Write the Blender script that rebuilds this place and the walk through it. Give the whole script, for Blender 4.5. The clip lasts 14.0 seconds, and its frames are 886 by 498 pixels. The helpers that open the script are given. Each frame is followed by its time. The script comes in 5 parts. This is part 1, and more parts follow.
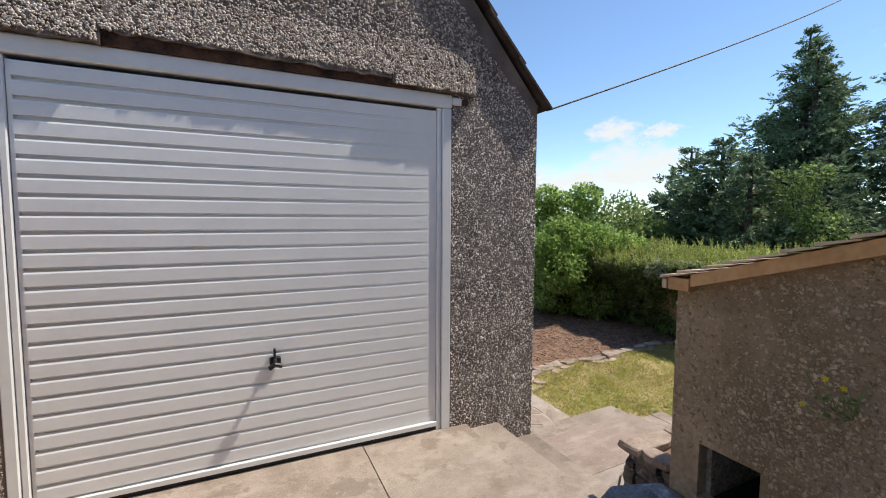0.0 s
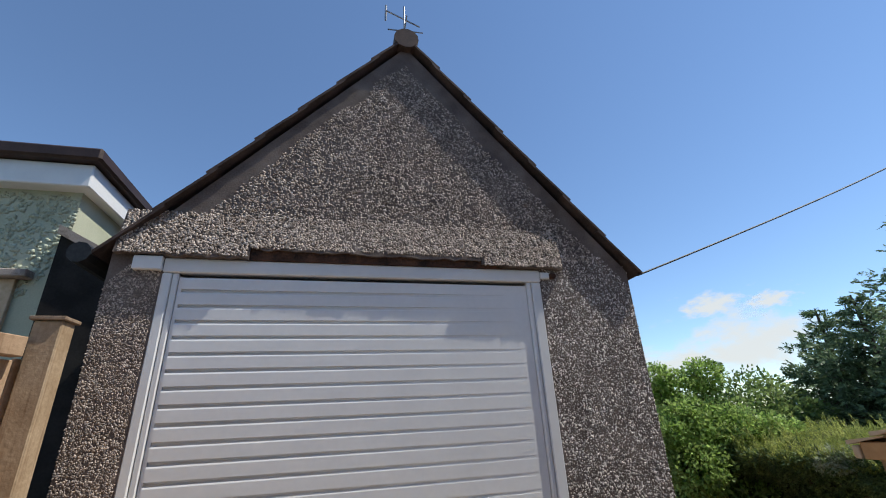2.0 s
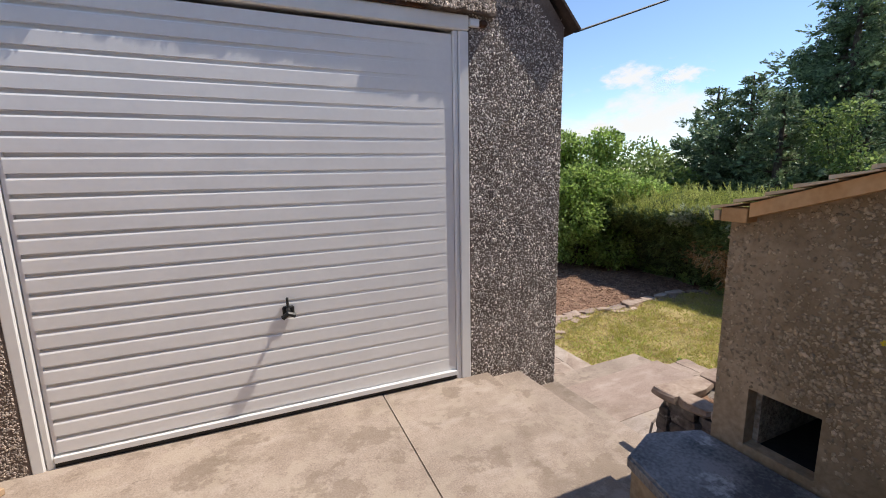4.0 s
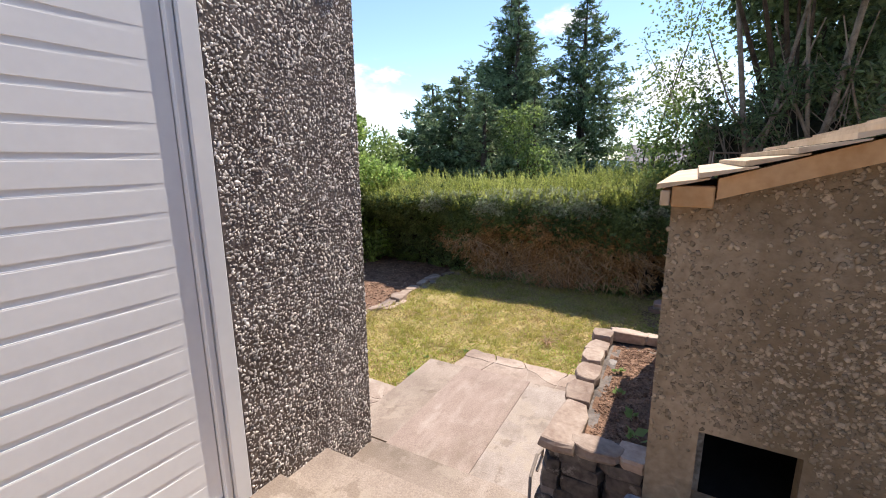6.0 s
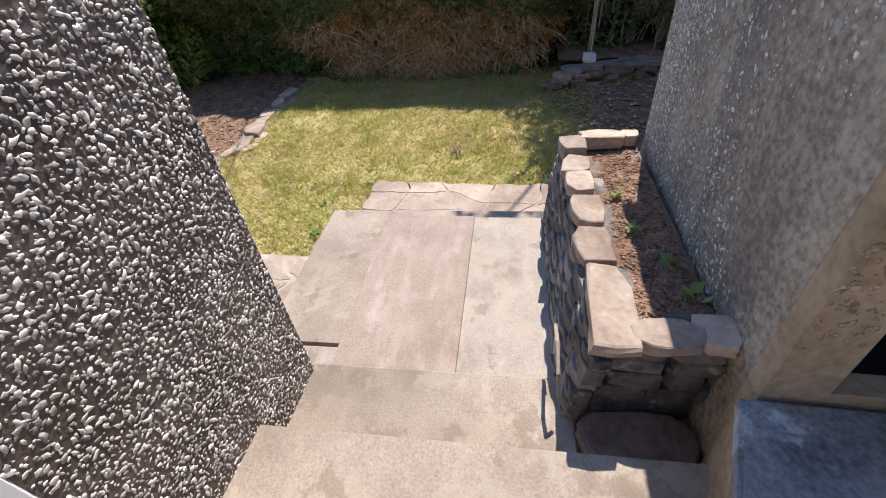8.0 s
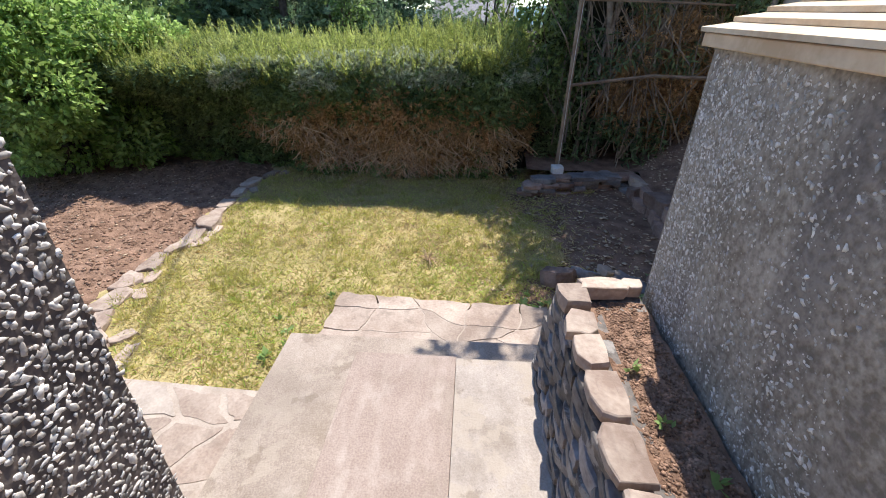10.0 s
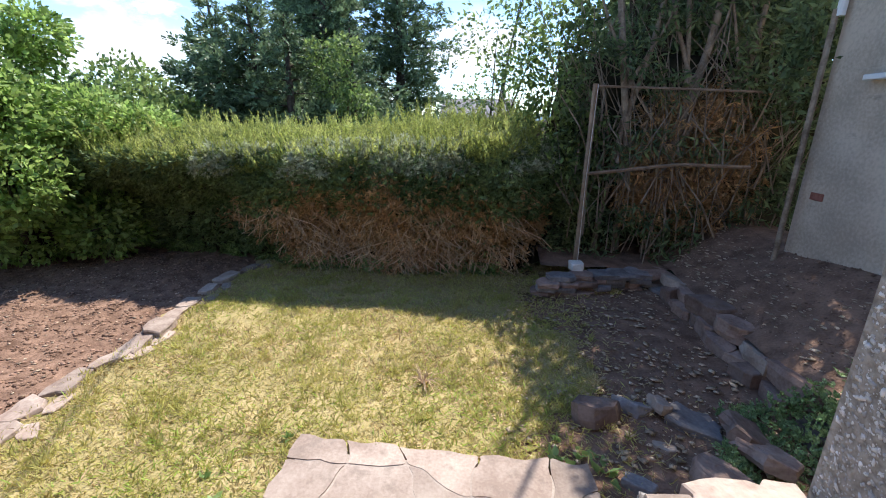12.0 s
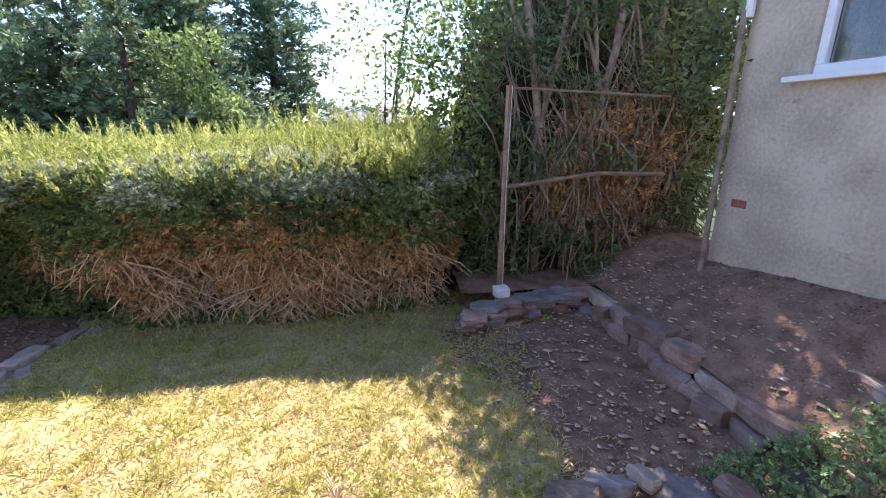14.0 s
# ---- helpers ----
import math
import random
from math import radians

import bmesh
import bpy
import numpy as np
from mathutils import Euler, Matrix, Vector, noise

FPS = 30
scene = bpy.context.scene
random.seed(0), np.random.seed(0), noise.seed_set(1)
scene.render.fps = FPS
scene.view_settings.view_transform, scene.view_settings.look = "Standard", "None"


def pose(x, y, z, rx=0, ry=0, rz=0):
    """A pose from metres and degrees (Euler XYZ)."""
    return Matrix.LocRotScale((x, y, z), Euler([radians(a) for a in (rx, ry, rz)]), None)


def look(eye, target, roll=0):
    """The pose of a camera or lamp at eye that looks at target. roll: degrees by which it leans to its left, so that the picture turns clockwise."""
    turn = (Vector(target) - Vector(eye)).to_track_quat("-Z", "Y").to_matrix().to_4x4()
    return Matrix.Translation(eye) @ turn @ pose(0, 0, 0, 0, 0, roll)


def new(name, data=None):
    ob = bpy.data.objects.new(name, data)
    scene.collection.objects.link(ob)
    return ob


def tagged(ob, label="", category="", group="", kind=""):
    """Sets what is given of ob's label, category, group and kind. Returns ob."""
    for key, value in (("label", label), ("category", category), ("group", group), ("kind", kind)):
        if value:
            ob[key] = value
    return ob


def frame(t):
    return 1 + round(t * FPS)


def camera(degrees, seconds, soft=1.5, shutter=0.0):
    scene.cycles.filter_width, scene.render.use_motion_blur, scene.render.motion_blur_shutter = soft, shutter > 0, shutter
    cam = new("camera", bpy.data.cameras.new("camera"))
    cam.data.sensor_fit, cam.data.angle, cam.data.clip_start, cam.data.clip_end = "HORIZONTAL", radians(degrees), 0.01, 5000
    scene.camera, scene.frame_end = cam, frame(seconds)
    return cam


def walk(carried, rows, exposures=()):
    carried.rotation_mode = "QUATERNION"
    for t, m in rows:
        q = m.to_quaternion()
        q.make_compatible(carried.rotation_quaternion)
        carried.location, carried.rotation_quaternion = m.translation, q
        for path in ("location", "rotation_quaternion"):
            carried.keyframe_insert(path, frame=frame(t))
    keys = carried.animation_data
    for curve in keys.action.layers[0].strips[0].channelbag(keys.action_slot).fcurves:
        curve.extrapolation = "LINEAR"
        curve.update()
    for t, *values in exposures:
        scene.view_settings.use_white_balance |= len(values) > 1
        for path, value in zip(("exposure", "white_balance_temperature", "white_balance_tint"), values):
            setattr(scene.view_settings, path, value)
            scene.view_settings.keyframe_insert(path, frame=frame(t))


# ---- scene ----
cam = camera(92.7, 14.0, soft=1.0)
PATH = [
    (0, (-0.09, -2.603, 1.401), (0.749, -0.793, 1.26), 0.3),
    (0.5, (-0.137, -2.569, 1.318), (0.469, -0.664, 1.243), -1.2),
    (1, (-0.16, -2.585, 1.345), (0.324, -0.646, 1.257), -0.9),
    (1.5, (-0.155, -2.573, 1.31), (0.353, -0.687, 1.737), -2.4),
    (2, (-0.143, -2.57, 1.284), (0.304, -0.772, 2.037), -2.8),
    (2.5, (-0.156, -2.557, 1.308), (0.267, -0.689, 1.884), -1.8),
    (3, (-0.161, -2.586, 1.383), (0.269, -0.633, 1.356), -1.1),
    (3.5, (-0.156, -2.556, 1.308), (0.331, -0.636, 1.032), -1.0),
    (4, (-0.053, -2.423, 1.297), (0.722, -0.612, 0.952), -1.1),
    (4.2, (0.0, -2.339, 1.297), (0.914, -0.595, 0.947), -1.3),
    (6.3, (0.428, -1.243, 1.216), (2.214, -0.457, 0.778), -0.6),
    (6.5, (0.506, -1.139, 1.223), (2.341, -0.506, 0.739), -1.0),
    (7, (0.718, -0.935, 1.204), (2.529, -0.414, 0.536), -2.3),
    (7.2, (0.807, -0.905, 1.173), (2.535, -0.367, 0.322), -3.6),
    (9.3, (1.237, -0.628, 1.088), (2.555, -0.44, -0.404), -5.1),
    (9.5, (1.294, -0.619, 1.105), (2.727, -0.448, -0.28), -2.6),
    (10, (1.413, -0.613, 1.205), (3.142, -0.423, 0.219), 0.2),
    (10.5, (1.568, -0.548, 1.132), (3.316, -0.362, 0.178), 2.9),
    (11, (1.714, -0.519, 1.149), (3.512, -0.32, 0.297), 2.1),
    (11.5, (1.92, -0.541, 1.093), (3.786, -0.339, 0.402), 1.1),
    (12, (2.143, -0.565, 1.008), (4.037, -0.333, 0.41), 0.4),
    (12.5, (2.433, -0.523, 0.925), (4.341, -0.371, 0.345), 0.5),
    (13, (2.651, -0.551, 0.974), (4.564, -0.679, 0.405), -0.1),
    (13.5, (2.836, -0.548, 0.993), (4.746, -0.805, 0.456), 0.2),
    (14, (2.947, -0.412, 0.995), (4.849, -0.674, 0.432), 0.1),
]
EXPOSURES = [(0.0, 0.6, 6800, 8), (1.0, 0.6, 6850, 9), (2.0, 0.4, 6600, 7), (3.0, 0.5, 6850, 10), (4.0, 0.65, 6900, 12), (6.5, 1.1, 6950, 14), (7.0, 1.12, 6800, 13), (9.5, 1.02, 6400, 9), (10.0, 1.2, 6350, 9), (11.2, 1.3, 6300, 9), (12.0, 1.2, 6350, 11), (12.5, 1.42, 6300, 15), (13.2, 1.9, 6500, 20), (14.0, 2.02, 6600, 22)]
walk(cam, [(t, look(eye, target, roll)) for t, eye, target, roll in PATH], EXPOSURES)

# ---- world and light ----
world = bpy.data.worlds.new("world")
scene.world = world
world.use_nodes = True
wn = world.node_tree.nodes
sky = wn.new("ShaderNodeTexSky")
sky.sky_type, sky.sun_disc = "NISHITA", False
SUN_DIR = Vector((0.60, -0.13, 1.0)).normalized()
sky.sun_elevation = math.asin(SUN_DIR.z)
sky.sun_rotation = math.atan2(SUN_DIR.x, SUN_DIR.y)
sky.altitude = 900
sky.air_density, sky.dust_density, sky.ozone_density = 1.0, 0.0, 5.0
wn["Background"].inputs["Strength"].default_value = 0.135
world.node_tree.links.new(sky.outputs["Color"], wn["Background"].inputs["Color"])
sun = new("sun", bpy.data.lights.new("sun", "SUN"))
sun.data.energy, sun.data.angle, sun.data.color = 3.5, radians(0.53), (1.0, 0.95, 0.87)
sun.matrix_world = look(SUN_DIR * 50, (0, 0, 0))


# ---- materials ----
def material(name, c1, c2, scale=8.0, c3=None, fine=60.0, rough=0.85, bump=0.3, metal=0.0, island=0.0, obj=0.0, dist=0.01, spec=0.3, grain=0.45, tight=0.18, broad=0.9):
    """Two-scale noise colour with relief; island / obj: brightness spread per piece."""
    m = bpy.data.materials.new(name)
    m.use_nodes = True
    nt = m.node_tree
    n, l = nt.nodes, nt.links
    b = n["Principled BSDF"]
    b.inputs["Roughness"].default_value = rough
    b.inputs["Metallic"].default_value = metal
    b.inputs["Specular IOR Level"].default_value = spec
    tc = n.new("ShaderNodeTexCoord")
    big = n.new("ShaderNodeTexNoise")
    big.inputs["Scale"].default_value, big.inputs["Detail"].default_value = scale, 6
    small = n.new("ShaderNodeTexNoise")
    small.inputs["Scale"].default_value, small.inputs["Detail"].default_value = fine, 4
    for t in (big, small):
        l.new(tc.outputs["Object"], t.inputs["Vector"])
    ramp = n.new("ShaderNodeValToRGB")
    e = ramp.color_ramp.elements
    e[0].position, e[0].color = 0.5 - tight, (*c1, 1)
    e[1].position, e[1].color = 0.5 + tight, (*c2, 1)
    if c3:
        k = e.new(0.5)
        k.color = (*c3, 1)
    mixf = n.new("ShaderNodeMath")
    mixf.operation = "MULTIPLY_ADD"
    mixf.inputs[1].default_value = grain
    l.new(small.outputs["Fac"], mixf.inputs[0])
    half = n.new("ShaderNodeMath")
    half.operation = "MULTIPLY_ADD"
    half.inputs[1].default_value, half.inputs[2].default_value = broad, 0.5 - broad / 2 - grain / 2
    l.new(big.outputs["Fac"], half.inputs[0])
    l.new(half.outputs[0], mixf.inputs[2])
    l.new(mixf.outputs[0], ramp.inputs["Fac"])
    colour = ramp.outputs["Color"]
    if island or obj:
        if island:
            src = n.new("ShaderNodeNewGeometry").outputs["Random Per Island"]
        else:
            src = n.new("ShaderNodeObjectInfo").outputs["Random"]
        mr = n.new("ShaderNodeMapRange")
        spread = island or obj
        mr.inputs["To Min"].default_value, mr.inputs["To Max"].default_value = 1 - spread, 1 + spread
        l.new(src, mr.inputs["Value"])
        hsv = n.new("ShaderNodeHueSaturation")
        l.new(mr.outputs[0], hsv.inputs["Value"])
        l.new(colour, hsv.inputs["Color"])
        colour = hsv.outputs["Color"]
    l.new(colour, b.inputs["Base Color"])
    if bump:
        bp = n.new("ShaderNodeBump")
        bp.inputs["Strength"].default_value, bp.inputs["Distance"].default_value = bump, dist
        l.new(mixf.outputs[0], bp.inputs["Height"])
        l.new(bp.outputs[0], b.inputs["Normal"])
    return m


def leaf_material(name, c1, c2, scale=3.0, island=0.35, trans=0.35, rough=0.5):
    m = material(name, c1, c2, scale=scale, fine=25, rough=rough, bump=0, island=island)
    n, l = m.node_tree.nodes, m.node_tree.links
    b = n["Principled BSDF"]
    tr = n.new("ShaderNodeBsdfTranslucent")
    mx = n.new("ShaderNodeMixShader")
    mx.inputs[0].default_value = trans
    src = b.inputs["Base Color"].links[0].from_socket
    l.new(src, tr.inputs["Color"])
    l.new(b.outputs[0], mx.inputs[1])
    l.new(tr.outputs[0], mx.inputs[2])
    l.new(mx.outputs[0], n["Material Output"].inputs["Surface"])
    return m


M = {
    "mortar": material("dark_pebbledash_mortar", (0.105, 0.082, 0.072), (0.22, 0.178, 0.155), 5, fine=90, rough=0.95, bump=0.8, dist=0.006),
    "pebble": material("pebble", (0.34, 0.30, 0.27), (0.76, 0.71, 0.66), 30, fine=120, rough=0.95, bump=0.2, island=0.6, spec=0.1),
    "dullpebble": material("weathered_pebble", (0.22, 0.175, 0.145), (0.64, 0.55, 0.48), 30, fine=120, rough=0.85, bump=0.2, island=0.4),
    "rust": material("rusty_lintel", (0.025, 0.016, 0.012), (0.13, 0.062, 0.036), 12, fine=60, rough=0.9, bump=0.6),
    "white": material("white_painted_steel", (0.82, 0.82, 0.82), (0.88, 0.88, 0.875), 3, fine=30, rough=0.35, bump=0.03, spec=0.5),
    "upvc": material("white_plastic", (0.78, 0.78, 0.78), (0.84, 0.84, 0.83), 3, fine=20, rough=0.35, bump=0.02, spec=0.5),
    "black": material("black_plastic", (0.012, 0.012, 0.012), (0.03, 0.03, 0.03), 20, rough=0.4, bump=0.05),
    # near-black for unlit insides, also on the link wall and neighbour's pane
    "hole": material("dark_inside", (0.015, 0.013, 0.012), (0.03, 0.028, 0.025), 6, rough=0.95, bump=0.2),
    "slate_roof": material("brown_roof_tile", (0.045, 0.03, 0.026), (0.10, 0.07, 0.06), 6, fine=70, rough=0.8, bump=0.4, obj=0.2),
    "concrete": material("worn_pinkish_concrete", (0.265, 0.208, 0.17), (0.42, 0.345, 0.288), 5.5, fine=130, rough=0.92, bump=0.7, grain=0.85, tight=0.24, broad=0.6, c3=(0.34, 0.272, 0.222), dist=0.004),
    "concrete_pale": material("pale_concrete", (0.30, 0.248, 0.213), (0.43, 0.365, 0.317), 7, fine=130, rough=0.92, bump=0.7, grain=0.85, tight=0.24, broad=0.6, dist=0.004),
    "concrete_red": material("reddish_concrete", (0.26, 0.19, 0.157), (0.385, 0.30, 0.252), 7, fine=130, rough=0.92, bump=0.7, grain=0.85, tight=0.24, broad=0.6, dist=0.004),
    "flag": material("sandstone_flag", (0.27, 0.20, 0.16), (0.43, 0.345, 0.285), 5, fine=60, rough=0.9, bump=0.5, obj=0.2),
    "joint": material("mortar_joint", (0.33, 0.265, 0.215), (0.45, 0.375, 0.315), 8, fine=90, rough=0.95, bump=0.4),
    "stone": material("rough_sandstone", (0.28, 0.20, 0.158), (0.47, 0.375, 0.305), 7, fine=50, rough=0.9, bump=0.6, obj=0.25),
    "wallstone": material("dark_rubble_stone", (0.07, 0.06, 0.055), (0.22, 0.19, 0.17), 9, fine=45, rough=0.9, bump=0.8, obj=0.3),
    "slate": material("grey_slate", (0.16, 0.14, 0.14), (0.32, 0.29, 0.28), 7, fine=50, rough=0.8, bump=0.5, obj=0.2),
    "redslate": material("red_sandstone_slab", (0.20, 0.125, 0.098), (0.37, 0.26, 0.21), 7, fine=50, rough=0.85, bump=0.5, obj=0.25),
    "slate_pale": material("pale_grey_flag", (0.30, 0.25, 0.21), (0.43, 0.36, 0.31), 6, fine=60, rough=0.9, bump=0.4, obj=0.2),
    "litter": material("leaf_litter", (0.32, 0.22, 0.14), (0.64, 0.50, 0.36), 20, fine=90, rough=0.9, bump=0.3, island=0.4),
    "cloud": material("cloud_white", (0.9, 0.9, 0.92), (1.0, 1.0, 1.0), 0.02, fine=0.1, rough=1, bump=0),
    "quartz": material("white_quartz", (0.6, 0.58, 0.55), (0.78, 0.77, 0.75), 12, fine=50, rough=0.6, bump=0.3),
    "soil": material("red_brown_soil", (0.125, 0.07, 0.045), (0.31, 0.19, 0.13), 9, fine=70, rough=1.0, bump=0.9, dist=0.02),
    # copies of soil and crumb for the shaded ground, toned to match that shade
    "shaded_ground_soil": material("shaded_ground_brown_soil", (0.135, 0.078, 0.052), (0.31, 0.19, 0.132), 7, fine=60, rough=1.0, bump=0.9, dist=0.02),
    "shaded_ground_crumb": material("shaded_ground_soil_crumb", (0.14, 0.085, 0.063), (0.34, 0.225, 0.17), 20, fine=90, rough=1.0, bump=0.5, island=0.4),
    "crumb": material("soil_crumb", (0.14, 0.08, 0.052), (0.36, 0.225, 0.155), 20, fine=90, rough=1.0, bump=0.5, island=0.4),
    "ground": material("rough_ground", (0.03, 0.045, 0.018), (0.07, 0.09, 0.03), 0.4, fine=6, rough=1.0, bump=0.5),
    "turf": material("dry_turf", (0.27, 0.215, 0.09), (0.48, 0.37, 0.19), 3.5, fine=70, rough=1.0, bump=0.9, c3=(0.37, 0.30, 0.13), dist=0.02),
    "blade": leaf_material("grass_blade", (0.41, 0.41, 0.11), (0.60, 0.54, 0.20), 1.6, 0.25, 0.45, 0.8),
    "straw": leaf_material("straw_blade", (0.48, 0.385, 0.18), (0.66, 0.55, 0.30), 2.5, 0.25, 0.45, 0.8),
    "greenblade": leaf_material("green_grass_blade", (0.34, 0.48, 0.09), (0.50, 0.62, 0.16), 2.0, 0.25, 0.5, 0.8),
    "shed": material("tan_roughcast", (0.285, 0.212, 0.134), (0.46, 0.357, 0.245), 3.2, fine=38, rough=0.95, bump=0.9, dist=0.012, grain=0.7),
    "shed_side": material("weathered_grey_roughcast", (0.22, 0.185, 0.145), (0.46, 0.40, 0.33), 3.4, fine=60, rough=0.95, bump=1.0, dist=0.01, grain=1.0, broad=0.6),
    "chip": material("pale_stone_chip", (0.45, 0.42, 0.38), (0.75, 0.72, 0.68), 30, fine=90, rough=0.85, bump=0.2, island=0.4),
    "tanchip": material("painted_stone_chip", (0.28, 0.215, 0.14), (0.50, 0.395, 0.275), 30, fine=90, rough=0.9, bump=0.2, island=0.35),
    "house": material("pale_roughcast", (0.44, 0.36, 0.28), (0.64, 0.535, 0.425), 2.2, fine=38, rough=0.95, bump=0.9, dist=0.012, grain=0.6, tight=0.15),
    "greenwall": material("pale_green_render", (0.42, 0.45, 0.33), (0.54, 0.56, 0.43), 3, fine=80, rough=0.95, bump=0.4),
    "cedar": material("new_cedar", (0.55, 0.40, 0.25), (0.72, 0.57, 0.40), 5, fine=40, rough=0.7, bump=0.25, obj=0.1),
    "cedar_edge": material("orange_cedar_trim", (0.46, 0.25, 0.10), (0.62, 0.38, 0.19), 6, fine=50, rough=0.7, bump=0.2, obj=0.08),
    "fence": material("weathered_pine", (0.33, 0.21, 0.125), (0.53, 0.37, 0.24), 6, fine=55, rough=0.85, bump=0.35, obj=0.15),
    "post": material("brown_post", (0.33, 0.23, 0.14), (0.52, 0.39, 0.26), 6, fine=55, rough=0.85, bump=0.4),
    "greywood": material("grey_weathered_wood", (0.19, 0.13, 0.09), (0.36, 0.27, 0.195), 9, fine=60, rough=0.9, bump=0.5),
    "brown": material("brown_gutter", (0.035, 0.02, 0.016), (0.06, 0.035, 0.028), 6, rough=0.5, bump=0.05),
    "brick": material("red_brick", (0.24, 0.085, 0.06), (0.36, 0.15, 0.11), 12, rough=0.9, bump=0.5),
    "bark": material("bark", (0.05, 0.036, 0.026), (0.14, 0.105, 0.08), 9, fine=50, rough=0.95, bump=0.8),
    "palebark": material("pale_bark", (0.17, 0.125, 0.09), (0.40, 0.32, 0.24), 9, fine=50, rough=0.95, bump=0.7),
    "plinth": material("grey_slate_slab", (0.10, 0.10, 0.105), (0.27, 0.27, 0.275), 4.5, fine=70, rough=0.8, bump=0.5, tight=0.12, dist=0.005),
    "petal": material("yellow_petal", (0.75, 0.55, 0.03), (0.85, 0.68, 0.06), 30, rough=0.6, bump=0),
    "thatch": leaf_material("dead_thatch", (0.40, 0.27, 0.15), (0.66, 0.49, 0.31), 3, 0.35, 0.3, 0.9),
    "twig": material("bare_twig", (0.42, 0.285, 0.175), (0.72, 0.54, 0.35), 7, fine=50, rough=0.9, bump=0.2, island=0.3),
    "dead": leaf_material("dead_brown_foliage", (0.42, 0.25, 0.11), (0.70, 0.46, 0.24), 4, 0.4, 0.3, 0.8),
    "hedge": leaf_material("hedge_foliage", (0.10, 0.16, 0.055), (0.25, 0.32, 0.125), 3, 0.5, 0.22),
    # sun glints on the hedge shoulder put into a paler leaf colour
    "hedgepale": leaf_material("glint_hedge_foliage", (0.36, 0.40, 0.25), (0.60, 0.63, 0.45), 3, 0.35, 0.25, 0.3),
    "hedgetop": leaf_material("fresh_hedge_foliage", (0.29, 0.34, 0.075), (0.52, 0.54, 0.18), 4, 0.4, 0.45),
    # near-black fill: shade deep between the leaves is put into this colour
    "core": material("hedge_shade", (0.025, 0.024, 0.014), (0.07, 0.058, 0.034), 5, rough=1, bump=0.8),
    "conifer": leaf_material("conifer_foliage", (0.085, 0.135, 0.065), (0.25, 0.33, 0.17), 0.8, 0.5, 0.3),
    "bush": leaf_material("bright_shrub_leaf", (0.22, 0.34, 0.075), (0.43, 0.55, 0.18), 2, 0.5, 0.5),
    "tree": leaf_material("tree_leaf", (0.11, 0.18, 0.05), (0.28, 0.36, 0.12), 1, 0.5, 0.5),
    "wood": leaf_material("woodland_leaf", (0.09, 0.135, 0.055), (0.25, 0.31, 0.14), 1.5, 0.55, 0.35),
    "matweed": leaf_material("feathery_weed", (0.19, 0.29, 0.12), (0.41, 0.53, 0.25), 4, 0.4, 0.3),
    "weed": leaf_material("weed_leaf", (0.17, 0.28, 0.09), (0.33, 0.45, 0.16), 4, 0.4, 0.4),
    # blue haze of distance mixed into the hill colour
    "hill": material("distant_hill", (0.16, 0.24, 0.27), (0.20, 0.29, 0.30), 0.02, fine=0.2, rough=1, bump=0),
    "wire": material("black_cable", (0.012, 0.012, 0.014), (0.03, 0.03, 0.03), 10, rough=0.6, bump=0),
    "grey": material("grey_metal", (0.30, 0.30, 0.31), (0.45, 0.45, 0.46), 10, rough=0.5, metal=0.6, bump=0.05),
}
def stained(key, colour, scale, lo, hi, amount, stretch=(1, 1, 1), seed=0.0):
    """Blotches of a second colour over a material, edges set by lo and hi."""
    nt = M[key].node_tree
    n, l = nt.nodes, nt.links
    socket = n["Principled BSDF"].inputs["Base Color"]
    before = socket.links[0].from_socket
    mp = n.new("ShaderNodeMapping")
    mp.inputs["Scale"].default_value = stretch
    mp.inputs["Location"].default_value = (seed, seed * 1.7, seed * 0.6)
    l.new(n.new("ShaderNodeTexCoord").outputs["Object"], mp.inputs["Vector"])
    tx = n.new("ShaderNodeTexNoise")
    tx.inputs["Scale"].default_value, tx.inputs["Detail"].default_value, tx.inputs["Roughness"].default_value = scale, 9, 0.65
    l.new(mp.outputs[0], tx.inputs["Vector"])
    mr = n.new("ShaderNodeMapRange")
    mr.interpolation_type = "SMOOTHSTEP"
    mr.inputs["From Min"].default_value, mr.inputs["From Max"].default_value = lo, hi
    mr.inputs["To Max"].default_value = amount
    l.new(tx.outputs["Fac"], mr.inputs["Value"])
    mx = n.new("ShaderNodeMixRGB")
    mx.inputs["Color2"].default_value = (*colour, 1)
    l.new(mr.outputs[0], mx.inputs["Fac"])
    l.new(before, mx.inputs["Color1"])
    l.new(mx.outputs[0], socket)


for key in ("concrete", "concrete_pale", "concrete_red"):
    stained(key, (0.20, 0.155, 0.115), 1.9, 0.50, 0.68, 0.6, seed=3)
    stained(key, (0.50, 0.42, 0.36), 3.3, 0.52, 0.66, 0.35, (1, 2.2, 1), seed=8)
    stained(key, (0.17, 0.13, 0.10), 38, 0.62, 0.70, 0.55, seed=5)
stained("concrete_red", (0.50, 0.41, 0.35), 2.0, 0.48, 0.66, 0.22, (1, 5, 1), seed=11)
stained("concrete_pale", (0.56, 0.48, 0.42), 2.4, 0.48, 0.66, 0.2, (1, 5, 1), seed=13)
stained("shed", (0.15, 0.105, 0.055), 1.5, 0.48, 0.70, 0.6, (1, 1, 0.5), seed=2)
stained("shed", (0.46, 0.38, 0.29), 9, 0.60, 0.68, 0.6, seed=4)
stained("shed_side", (0.10, 0.085, 0.085), 1.7, 0.50, 0.66, 0.5, (1.6, 1, 0.4), seed=6)
stained("shed_side", (0.50, 0.46, 0.40), 14, 0.60, 0.68, 0.7, seed=4)
